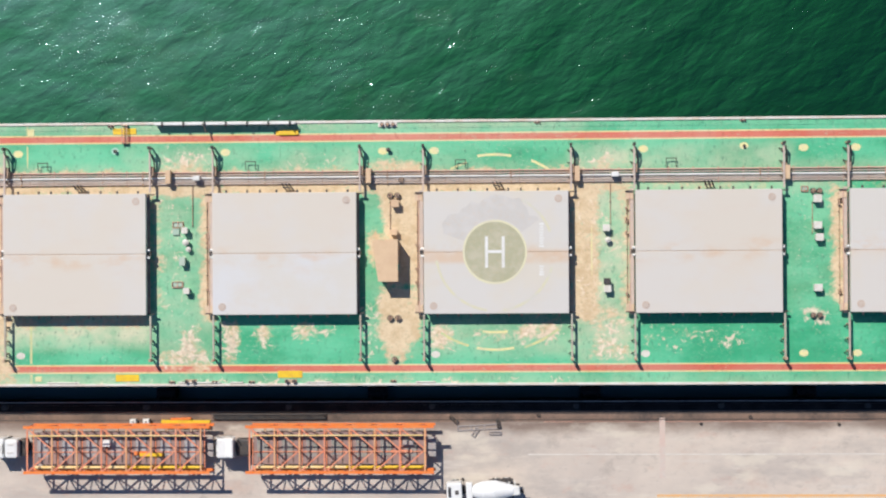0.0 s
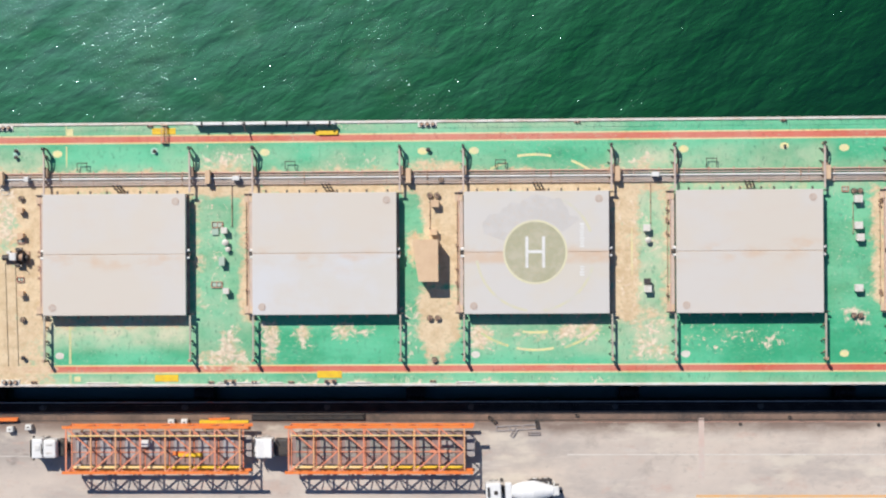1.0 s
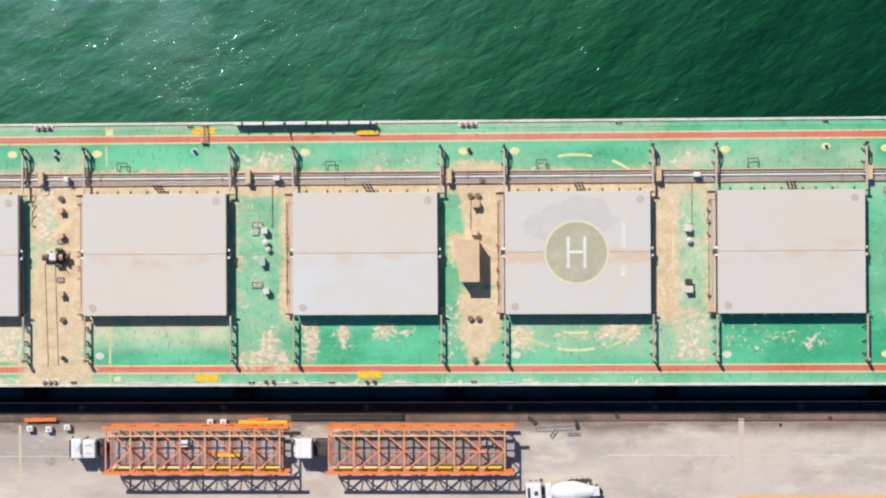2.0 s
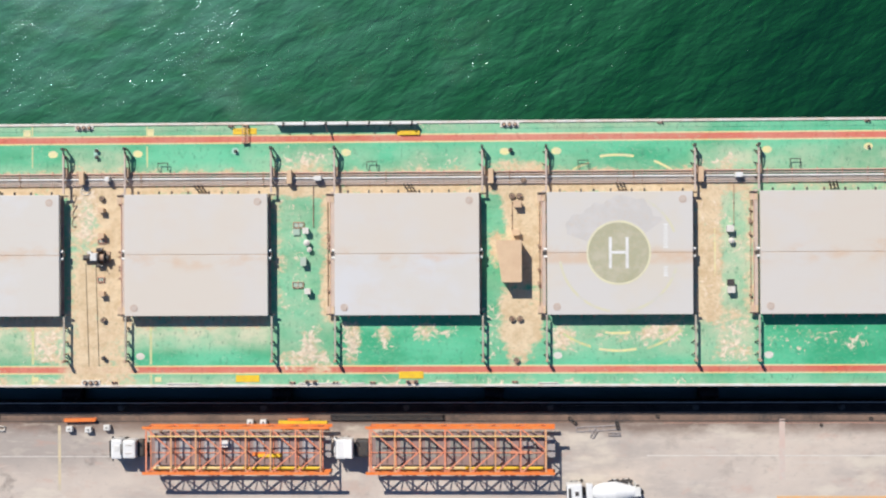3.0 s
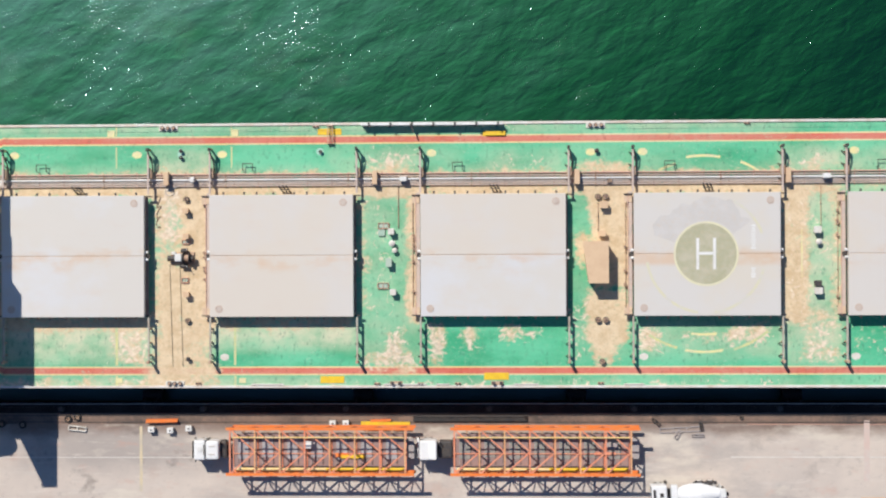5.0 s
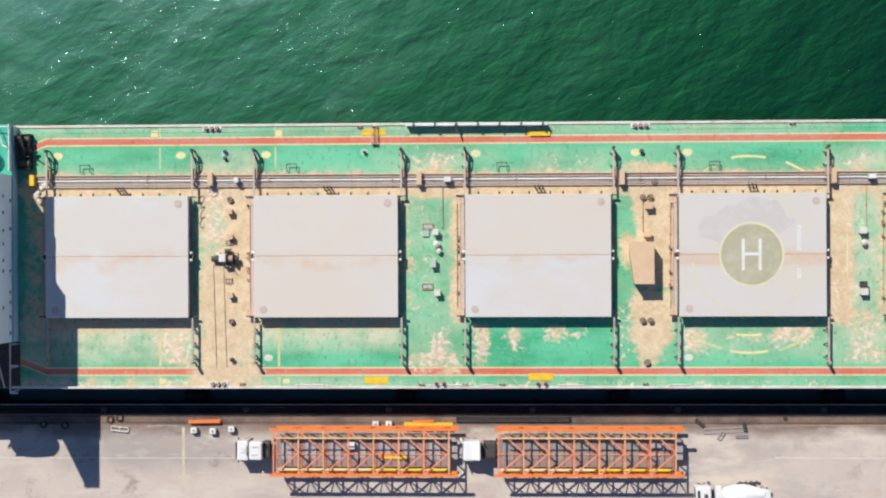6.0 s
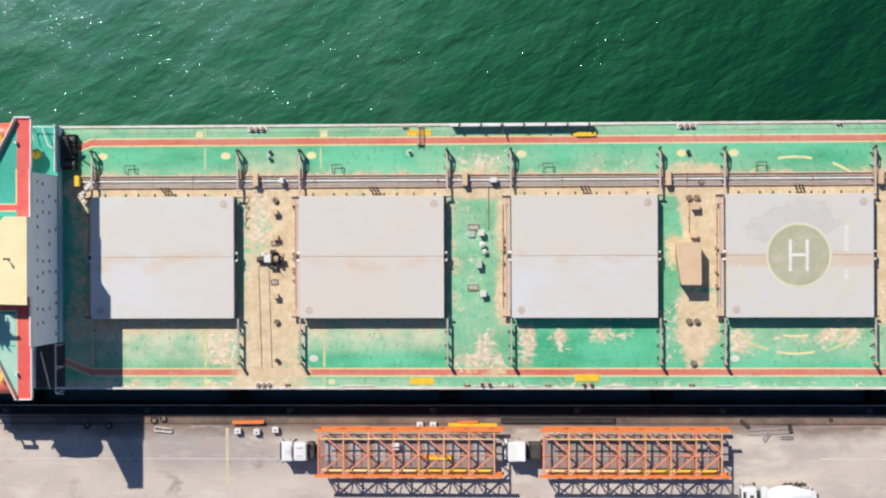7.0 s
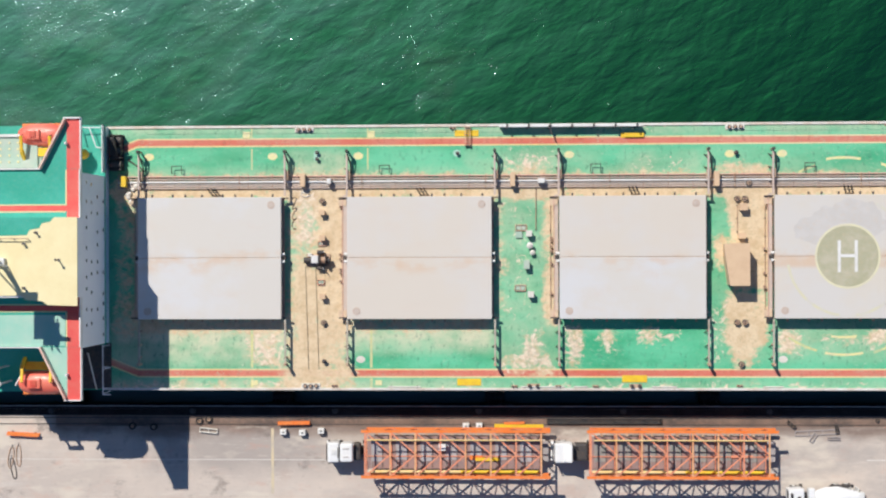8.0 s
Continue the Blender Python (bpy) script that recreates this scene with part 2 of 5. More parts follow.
def concrete():
    m, nt, b = nodes_of("quay_concrete")
    c = blend(nt, ramp(nt, grain(nt, 0.06, 5, 0.6), 0.35, 0.66), (0.525, 0.455, 0.405), (0.645, 0.555, 0.48))
    c = blend(nt, ramp(nt, grain(nt, 0.13, 6, 0.65, stretch=(0.5, 1, 1), seed=4), 0.47, 0.72, 0.0, 0.7), c, (0.37, 0.335, 0.315))
    c = blend(nt, ramp(nt, grain(nt, 0.17, 5, 0.65, seed=14), 0.56, 0.74, 0.0, 0.5), c, (0.52, 0.37, 0.30))
    c = blend(nt, ramp(nt, grain(nt, 0.5, 6, 0.7, stretch=(0.2, 1.2, 1), seed=8), 0.55, 0.74, 0.0, 0.55), c, (0.62, 0.58, 0.54))
    c = blend(nt, ramp(nt, grain(nt, 1.6, 6, 0.75, stretch=(0.7, 1, 1), seed=6), 0.54, 0.76, 0.0, 0.5), c, (0.29, 0.26, 0.24))
    # greyer, oily working lane towards the stern
    g = nt.nodes.new("ShaderNodeNewGeometry")
    sp = nt.nodes.new("ShaderNodeSeparateXYZ")
    wire(nt, g.outputs["Position"], sp.inputs[0])
    wob = value_of(nt, "MULTIPLY", value_of(nt, "SUBTRACT", grain(nt, 0.12, 6, 0.65, seed=51), 0.5), 24.0)
    ux = ramp(nt, value_of(nt, "ADD", sp.outputs["X"], wob), -66.0, -54.0, 1.0, 0.0)
    ux = value_of(nt, "MULTIPLY", ux, ramp(nt, value_of(nt, "ADD", sp.outputs["X"], wob), -88.0, -76.0, 0.0, 1.0))
    uy = ramp(nt, value_of(nt, "ADD", sp.outputs["Y"], value_of(nt, "MULTIPLY", wob, 0.2)), -29.0, -25.0, 0.0, 1.0)
    c = blend(nt, value_of(nt, "MULTIPLY", value_of(nt, "MULTIPLY", ux, uy), 0.75), c, (0.35, 0.31, 0.29))
    smear = ramp(nt, grain(nt, 0.34, 7, 0.72, stretch=(0.6, 1.3, 1), seed=71), 0.56, 0.70, 0.0, 0.4)
    c = blend(nt, smear, c, (0.56, 0.33, 0.26))
    scrub = ramp(nt, grain(nt, 0.9, 7, 0.75, stretch=(0.25, 1.6, 1), seed=83), 0.54, 0.70, 0.0, 0.5)
    c = blend(nt, scrub, c, (0.69, 0.625, 0.555))
    # brown grime along the rail, coloured darker to deepen the ship's shade; ends aft
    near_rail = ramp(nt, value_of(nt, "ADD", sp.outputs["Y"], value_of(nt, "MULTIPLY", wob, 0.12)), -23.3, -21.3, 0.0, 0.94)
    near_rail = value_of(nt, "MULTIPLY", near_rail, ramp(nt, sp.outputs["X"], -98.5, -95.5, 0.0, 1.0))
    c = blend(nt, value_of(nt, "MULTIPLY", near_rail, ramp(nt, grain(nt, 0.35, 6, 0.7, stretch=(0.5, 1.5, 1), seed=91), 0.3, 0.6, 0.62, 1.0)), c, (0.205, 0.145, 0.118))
    # oil, tyre marks and spilt ore
    oil = ramp(nt, grain(nt, 0.22, 8, 0.72, stretch=(0.9, 1.2, 1), seed=101), 0.55, 0.68, 0.0, 0.55)
    c = blend(nt, value_of(nt, "MULTIPLY", oil, ramp(nt, sp.outputs["X"], -48.0, -20.0, 1.0, 0.45)), c, (0.16, 0.135, 0.125))
    pale = ramp(nt, grain(nt, 0.16, 6, 0.6, stretch=(0.6, 1.4, 1), seed=111), 0.54, 0.66, 0.0, 0.6)
    c = blend(nt, pale, c, (0.70, 0.63, 0.53))
    wire(nt, c, b.inputs["Base Color"])
    b.inputs["Roughness"].default_value = 0.9
    relief(nt, b, grain(nt, 5, 5, 0.7), 0.3, 0.02)
    return m


M_QUAY = concrete()
# near-black concrete: the ship's shade on the quay edge, put into the colour
M_EDGE_SHADE = paint("shade_dark_concrete", (0.016, 0.015, 0.017), (0.034, 0.030, 0.030), rough=0.95, dusty=0.08, shine=0.1, patch=0.4)
M_RUST_STRIP = paint("rust_stained_concrete", (0.25, 0.17, 0.13), (0.10, 0.08, 0.07), rough=0.9, dusty=0.4, patch=0.22, fine=2.5, dust_col=(0.45, 0.25, 0.18))
M_ROAD_WHITE = paint("worn_white_road_paint", (0.70, 0.67, 0.63), (0.60, 0.56, 0.52), rough=0.9, dusty=0.5, patch=0.8, dust_col=(0.45, 0.41, 0.37))
M_ROAD_YELLOW = paint("worn_yellow_road_paint", (0.80, 0.44, 0.17), (0.70, 0.46, 0.26), rough=0.9, dusty=0.5, patch=0.8, dust_col=(0.45, 0.41, 0.37))
M_ROAD_CREAM = paint("worn_cream_road_paint", (0.66, 0.55, 0.36), (0.55, 0.48, 0.38), rough=0.9, dusty=0.5, patch=0.8, dust_col=(0.42, 0.39, 0.36))
M_ROAD_PINK = paint("worn_red_road_paint", (0.63, 0.48, 0.42), (0.60, 0.53, 0.48), rough=0.9, dusty=0.5, patch=0.6, dust_col=(0.48, 0.43, 0.39))


def sea_water():
    m, nt, b = nodes_of("green_sea_water")
    c = blend(nt, ramp(nt, grain(nt, 0.05, 5), 0.35, 0.7), (0.0004, 0.0095, 0.0010), (0.0007, 0.0155, 0.0018))
    wire(nt, c, b.inputs["Base Color"])
    b.inputs["Roughness"].default_value = 1.0
    b.inputs["Specular IOR Level"].default_value = 0.0
    g = nt.nodes.new("ShaderNodeNewGeometry")
    heights = []
    for turn, stretch, scale, detail in ((24, (0.62, 1.2, 1), 0.34, 2.0), (30, (0.6, 1.2, 1), 0.8, 2.0), (18, (0.88, 1.18, 1), 3.8, 0.65)):
        mp = nt.nodes.new("ShaderNodeMapping")
        mp.vector_type = "TEXTURE"
        mp.inputs["Rotation"].default_value = (0, 0, radians(turn))
        mp.inputs["Scale"].default_value = tuple(1 / q for q in stretch)
        wire(nt, g.outputs["Position"], mp.inputs["Vector"])
        n = nt.nodes.new("ShaderNodeTexNoise")
        n.inputs["Scale"].default_value, n.inputs["Detail"].default_value, n.inputs["Distortion"].default_value = scale, detail, 0.4
        wire(nt, mp.outputs[0], n.inputs["Vector"])
        heights.append(n.outputs["Fac"])
    swell = value_of(nt, "ADD", heights[0], value_of(nt, "MULTIPLY", heights[1], 0.6))
    chop = value_of(nt, "ADD", value_of(nt, "MULTIPLY", heights[1], 0.30), value_of(nt, "MULTIPLY", heights[2], 0.30))
    # gusts: ripples stronger in patches
    chop = value_of(nt, "MULTIPLY", chop, ramp(nt, grain(nt, 0.11, 5, 0.65, stretch=(0.8, 1.2, 1)), 0.38, 0.64, 0.55, 1.13))
    # small ripples scatter a wide soft sheen; the smoother facets between them flash
    total = b.outputs[0]
    for h, far, rough, tint in ((swell, 0.095, 0.512, (0.003, 0.064, 0.013)), (swell, 0.03, 0.425, (0.023, 0.004, 0.046)), (chop, 0.262, 0.107, (0.023, 0.033, 0.036))):
        bump = nt.nodes.new("ShaderNodeBump")
        bump.inputs["Strength"].default_value, bump.inputs["Distance"].default_value = 1.0, far
        wire(nt, h, bump.inputs["Height"])
        gl = nt.nodes.new("ShaderNodeBsdfGlossy")
        gl.distribution = "BECKMANN"
        gl.inputs["Roughness"].default_value = rough
        gl.inputs["Color"].default_value = (*tint, 1)
        wire(nt, bump.outputs[0], gl.inputs["Normal"])
        add = nt.nodes.new("ShaderNodeAddShader")
        wire(nt, total, add.inputs[0])
        wire(nt, gl.outputs[0], add.inputs[1])
        total = add.outputs[0]
    wire(nt, total, nt.nodes["Material Output"].inputs["Surface"])
    return m


M_SEA = sea_water()


def glassy():
    m, nt, b = nodes_of("dark_window_glass")
    b.inputs["Base Color"].default_value = (0.01, 0.012, 0.015, 1)
    b.inputs["Roughness"].default_value = 0.05
    return m


M_GLASS = glassy()


# ---- mesh helpers ----
def thing(name, at, label, category, group="", kind=""):
    ob = new(name)
    ob.empty_display_size = 0.3
    ob.location = at
    return tagged(ob, label, category, group, kind)


def part(name, bm, material, parent, label="", smooth=False):
    me = bpy.data.meshes.new(name)
    bm.to_mesh(me)
    bm.free()
    me.materials.append(material)
    if smooth:
        for p in me.polygons:
            p.use_smooth = True
    ob = new(name, me)
    ob.parent = parent
    return tagged(ob, label)


def alone(name, bm, material, at, label, category, group="", kind="", turn=0.0):
    ob = part(name, bm, material, None)
    ob.matrix_world = pose(*at, 0, 0, turn)
    return tagged(ob, label, category, group, kind)


def box(size, at=(0, 0, 0), bevel=0.0, bm=None, turn=None):
    """A box of that size whose centre is at."""
    bm = bm or bmesh.new()
    m = Matrix.Translation(at) @ (turn or Matrix()) @ Matrix.Diagonal((*size, 1))
    r = bmesh.ops.create_cube(bm, size=1, matrix=m)
    if bevel:
        es = list({e for v in r["verts"] for e in v.link_edges})
        bmesh.ops.bevel(bm, geom=es, offset=bevel, segments=2, affect="EDGES", profile=0.6)
    return bm


def rod(a, b, r, bm=None, seg=10, r2=None):
    """A round bar from a to b."""
    bm = bm or bmesh.new()
    a, b = Vector(a), Vector(b)
    m = Matrix.Translation((a + b) / 2) @ (b - a).to_track_quat("Z", "Y").to_matrix().to_4x4()
    bmesh.ops.create_cone(bm, cap_ends=True, segments=seg, radius1=r, radius2=r if r2 is None else r2, depth=(b - a).length, matrix=m)
    return bm


def beam(a, b, w, h, bm=None):
    """A square bar from a to b, w wide and h high."""
    a, b = Vector(a), Vector(b)
    d = b - a
    q = d.to_track_quat("Y", "Z").to_matrix().to_4x4()
    return box((w, d.length, h), (a + b) / 2, 0.0, bm, q)


def ring(r0, r1, z0, z1, seg=48, a0=0.0, a1=360.0):
    """A flat ring, or a sector of one."""
    bm = bmesh.new()
    full = abs(a1 - a0 - 360) < 1e-6
    rows = []
    for i in range(seg + (0 if full else 1)):
        a = radians(a0 + (a1 - a0) * i / seg)
        c, s = math.cos(a), math.sin(a)
        rows.append([bm.verts.new((r * c, r * s, z)) for r, z in ((r0, z0), (r1, z0), (r1, z1), (r0, z1))])
    n = len(rows)
    for i in range(n if full else n - 1):
        p, q = rows[i], rows[(i + 1) % n]
        for k in range(4):
            bm.faces.new((p[k], p[(k + 1) % 4], q[(k + 1) % 4], q[k]))
    if not full:
        bm.faces.new(rows[0][::-1]), bm.faces.new(rows[-1])
    bmesh.ops.recalc_face_normals(bm, faces=bm.faces)
    return bm


def prism(outline, z0, z1):
    """An upright block over a plan outline."""
    bm = bmesh.new()
    lo = [bm.verts.new((x, y, z0)) for x, y in outline]
    hi = [bm.verts.new((x, y, z1)) for x, y in outline]
    bm.faces.new(lo[::-1]), bm.faces.new(hi)
    n = len(lo)
    for i in range(n):
        bm.faces.new((lo[i], lo[(i + 1) % n], hi[(i + 1) % n], hi[i]))
    bmesh.ops.recalc_face_normals(bm, faces=bm.faces)
    return bm


# ---- where ore dust lies on the deck ----
DRIFTS = [  # x0, x1, y0, y1, amount: the cross decks between the holds
    (-66.4, -58.6, -13.8, 9.0, 0.60), (-62.2, -58.5, -9.5, 9.0, 0.95), (-65.4, -62.0, -14, -1, 0.85),
    (-40.8, -33.3, 7.8, 9.0, 0.4), (-41.2, -39.6, -7.8, 7.4, 0.62), (-35.2, -33.0, -8.4, 8.4, 0.80),
    (-12.6, -7.2, -3.8, 9.6, 1.0), (-13.4, -7.8, -11.0, -4.2, 0.92), (-12.8, -9.2, -13.6, -9, 0.8), (-14.6, -12.8, -1.9, 2.9, 0.85),
    (9.9, 13.7, -8.4, 8.9, 0.86), (11.5, 17.6, -13.4, -6.5, 0.44), (15.9, 18.0, -8.4, 8.4, 0.66),
    (41.4, 43.5, -6.4, 8.0, 0.9), (-87.6, -84.3, -8.0, 8.6, 0.55),
]
SIDES = [  # along the coamings and the sides
    (-88, 13, 8.5, 10.3, 0.74), (13, 62, 8.5, 10.0, 0.40),
    (-88, 11, 7.0, 8.7, 1.05), (11, 17, 7.0, 8.6, 0.8), (17, 36, 7.0, 8.6, 0.46), (36, 62, 7.0, 8.5, 0.4), (-40.6, -33, 9.5, 11.6, 0.56), (-14.2, -7.4, 9.8, 11.5, 0.72), (10.5, 17.4, 9.6, 11.5, 0.56), (-66, -58, 9.6, 11.2, 0.5), (35, 43, 9.6, 10.8, 0.4),
    (-23.5, -20.5, 10.8, 12.6, 0.30), (-21.5, -16.5, 9.8, 11.4, 0.36), (-32.5, -30, 9.8, 11.0, 0.3), (-37.8, -34.8, -12.8, -8.4, 0.55), (-40.7, -33.3, -14.9, -11.8, 0.52),
    (-32.6, -30.2, -11.6, -8.2, 0.85), (-32.8, -30.4, -13.6, -11.8, 0.8), (-28.2, -26.2, -11.4, -8.4, 0.74), (-23.8, -20.8, -10.8, -8.4, 0.72),
]
MORE = [
    (-20.8, -18.4, -9.8, -8.4, 0.6), (-7.2, -4.2, -12.0, -8.6, 0.62), (-2.8, 2.8, -11.0, -9.2, 0.46), (3.6, 8.9, -10.8, -8.4, 0.74),
    (-88, -60, -16.4, -14.9, 0.60), (-71.4, -66.6, -13.5, -9.3, 0.55), (-67.4, -57.6, -16.4, -12.8, 0.68), (-14, -8, -16.2, -14.9, 0.35), (-88, -66.5, -9.7, -7.0, 0.66), (-58.8, -41.2, -9.3, -7.0, 0.64), (-64, -58.6, -13.2, -8.0, 0.22),
    (-46.5, -44, 14.9, 16.2, 0.4), (-24.0, -19, 14.9, 16.2, 0.3), (18.6, 21, -12, -9.0, 0.34), (22, 30, -11.2, -9.0, 0.32), (-50, -42, 10, 13, 0.12),
]
FILMS = [  # thin pale dust over the paint
    (-90, 14, -16.5, 8, 0.06), (-90, 14, 8, 16.5, 0.09), (14, 62, -16.5, 16.5, 0.05), (-45, -28, 10, 13.4, 0.26), (-20, 0, 10, 13.4, 0.20), (12, 37, 9.5, 13.2, 0.48),
    (-41, -33, -13.4, 13.2, 0.40), (-66.5, -58.6, -16, 13, 0.62), (-88, 62, 9.3, 10.9, 0.42), (-88, 12, 14.8, 16.4, 0.62), (-88, 62, -16.2, -15.0, 0.50), (-88, -42, -16.2, -14.9, 0.74),
    (-88, -41, -11.4, -7.0, 0.80), (-88, -41, -9.9, -7.0, 0.60), (-88, -66, -13.4, -9.0, 0.62), (-7.6, 10, -12.6, -7.0, 0.44), (-15.5, -7.6, -13, 13, 0.22), (10, 17.7, -13.2, 12.6, 0.72),
    (-26, -15.8, 9.5, 13, 0.42), (36, 43.2, -7.5, 8, 0.16), (12, 62, 14.9, 16.2, 0.20), (17, 43, 7.0, 9.6, 0.6),
]


SPLASHES = [  # dried splashes of slurry
    (-37.8, -35.0, -13.2, -8.6, 0.58), (-40.6, -33.4, -13.9, -11.8, 0.56), (-32.6, -30.2, -13.3, -8.2, 0.66), (-28.4, -26.4, -11.6, -8.5, 0.62),
    (-24.2, -18.4, -10.8, -8.6, 0.56), (-7.4, -3.8, -12.4, -8.5, 0.5), (-3, 3, -11.2, -9, 0.34), (3.2, 9.2, -11.2, -8.2, 0.52), (12.6, 17.6, -13.3, -7.5, 0.40),
]
SPLASHES_TOO = [
    (18, 31, -12.2, -8.8, 0.30), (-71.8, -66.4, -13.5, -9, 0.46), (-66.2, -62, 1.5, 8.8, 0.46), (-25, -17.5, 10.2, 12.7, 0.27), (-41, -33, 10.2, 13.3, 0.40),
    (10.8, 17.4, 9.7, 12, 0.38), (-41, -36, -8, 8, 0.26), (36.5, 43, -9, 8.5, 0.16), (10.2, 14.2, -8.0, 8.6, 0.30), (14.0, 17.6, -7.5, 8.6, 0.24), (38.2, 41.2, -9.2, -6.6, 0.5), (-15.6, -12.6, -13.2, -5, 0.40), (-88, -58, -16.3, -15.2, 0.56), (-48, 12, -16.3, -15.3, 0.56), (-55, -20, 14.8, 16.3, 0.26),
]


def spread(x, y, patches):
    v = np.zeros_like(x)
    for x0, x1, y0, y1, k in patches:
        ex = 1 / (1 + np.exp(-(x - x0) / 0.4)) / (1 + np.exp((x - x1) / 0.4))
        ey = 1 / (1 + np.exp(-(y - y0) / 0.4)) / (1 + np.exp((y - y1) / 0.4))
        v = np.maximum(v, k * ex * ey) + 0.25 * np.minimum(v, k * ex * ey)
    return v


def dusty_sheet(name, xs, ys, z, parent, material, bend=None, label=""):
    """A finely divided sheet that carries the attribute 'dust'. bend: how far it is shifted across at each x."""
    gx, gy = np.meshgrid(xs, ys, indexing="ij")
    if bend is not None:
        gy = gy + bend(gx)
    co = np.stack([gx.ravel(), gy.ravel(), np.full(gx.size, z)], 1)
    n = len(ys)
    i, j = np.meshgrid(np.arange(len(xs) - 1), np.arange(n - 1), indexing="ij")
    a = (i * n + j).ravel()
    me = bpy.data.meshes.new(name)
    me.from_pydata(co.tolist(), [], np.stack([a, a + n, a + n + 1, a + 1], 1).tolist())
    for key, patches in (("dust", DRIFTS + SIDES + MORE), ("film", FILMS), ("splash", SPLASHES + SPLASHES_TOO)):
        at = me.attributes.new(key, "FLOAT", "POINT")
        at.data.foreach_set("value", spread(co[:, 0], co[:, 1], patches).astype(np.float32))
    me.materials.append(material)
    ob = new(name, me)
    ob.parent = parent
    return tagged(ob, label)


# ---- sea and quay ----
def sea():
    xs, ys = np.arange(-135, 100.1, 0.5), np.arange(-18.5, 60.1, 0.5)
    gx, gy = np.meshgrid(xs, ys, indexing="ij")
    z = np.zeros_like(gx)
    rng = np.random.default_rng(4)
    for k in range(26):
        wl = 2.4 * 1.1 ** k
        a = rng.normal(2.2, 0.55)
        ph = rng.uniform(0, 6.28)
        z += 0.0011 * wl ** 0.75 * np.sin(2 * np.pi / wl * (gx * math.cos(a) + gy * math.sin(a)) + ph)
    co = np.stack([gx.ravel(), gy.ravel(), z.ravel()], 1)
    n = len(ys)
    i, j = np.meshgrid(np.arange(len(xs) - 1), np.arange(n - 1), indexing="ij")
    a = (i * n + j).ravel()
    me = bpy.data.meshes.new("water")
    v = co.tolist()
    f = np.stack([a, a + n, a + n + 1, a + 1], 1).tolist()
    k = len(v)
    # the sheet goes on to the horizon, a little lower
    v += [(x, y, -0.45) for x in (-4000, 4000) for y in (-60, 4000)]
    f += [(k, k + 2, k + 3, k + 1)]
    me.from_pydata(v, [], f)
    me.materials.append(M_SEA)
    for p in me.polygons:
        p.use_smooth = True
    tagged(new("water", me), "deep green harbour water with small sunlit ripples", "water", kind="structure")


sea()
bm = prism([(-4000, -4000), (4000, -4000), (4000, QUAY_EDGE - 0.5), (-4000, QUAY_EDGE - 0.5)], -5, QUAY)
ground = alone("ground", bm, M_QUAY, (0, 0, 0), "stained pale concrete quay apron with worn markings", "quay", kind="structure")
# coping and edge strip carry the ship's shade as a near-black colour
part("coping", box((400, 0.5, 2.2), (-20, QUAY_EDGE - 0.25, QUAY - 1.03), 0.06), M_EDGE_SHADE, ground, "edge beam of the quay, coloured near-black for the ship's shade")
part("edge_strip", box((400, 0.78, 0.01), (-20, QUAY_EDGE - 0.9, QUAY + 0.003)), M_EDGE_SHADE, ground, "strip along the quay edge, coloured near-black for the ship's shade")
part("edge_angle", box((400, 0.1, 0.03), (-20, QUAY_EDGE - 0.12, QUAY + 0.085)), M_PIPE_GREY, ground, "worn steel edge angle")
part("rail_strip", box((276, 1.35, 0.01), (41.5, -20.55, QUAY + 0.003)), M_RUST_STRIP, ground, "rust-stained strip of concrete along the crane rail")
for y in (-20.15, -20.95):
    part("crane_rail", box((400, 0.09, 0.06), (-20, y, QUAY + 0.035)), M_DARK, ground, "rusty steel crane rail")
part("road_line", box((130, 0.12, 0.008), (70, -25.3, QUAY + 0.004)), M_ROAD_WHITE, ground, "worn white line")
part("road_line", box((46, 0.09, 0.008), (-84, -25.42, QUAY + 0.004)), M_ROAD_WHITE, ground, "worn white line")
part("road_line", box((0.36, 8.2, 0.008), (-68.95, -25.6, QUAY + 0.006)), M_ROAD_CREAM, ground, "worn yellow line")
part("road_line", box((60, 0.3, 0.008), (51, -30.45, QUAY + 0.004)), M_ROAD_YELLOW, ground, "worn orange line")
part("road_line", box((0.7, 7.5, 0.008), (21.7, -24.5, QUAY + 0.006)), M_ROAD_PINK, ground, "faded red paint band")
part("road_line", box((38, 0.09, 0.008), (26, -21.23, QUAY + 0.004)), M_RED_DUSTY, ground, "faded red line")


# ---- the ship's hull and deck ----
ship = thing("cargo_ship", (0, 0, DECK), "long bulk carrier with a green dusty deck lying at the quay", "ship")
OUTLINE = [(-118, -9.5), (-106, -13.4), (-100.6, -15.3), (-97, -16.0), (-88, -BEAM), (63, -BEAM), (78, -12.5), (88, -6), (92, 0), (88, 6), (78, 12.5), (63, BEAM), (-88, BEAM), (-97, 16.0), (-100.6, 15.3), (-106, 13.4), (-118, 9.5)]
part("hull", prism(OUTLINE, -9 - 4, -0.012), M_HULL, ship, "black painted hull side")
dusty_sheet("deck", np.arange(-118, 63.01, 0.3), np.arange(-BEAM + 0.02, BEAM - 0.01, 0.3), 0.0, ship, M_DECK, label="green painted steel deck with tan ore dust").location = (0, 0, 0)
part("foredeck", prism([(63.05, -15.9), (78, -12.4), (88, -5.9), (91.8, 0), (88, 5.9), (78, 12.4), (63.05, 15.9)], -0.008, 0.0), M_GREEN, ship, "green painted foredeck")


def kink(sign):
    """The walkway lines swing inboard near the house."""
    return lambda x: -sign * np.clip((-84.6 - x) * 0.40, 0, 1.9)


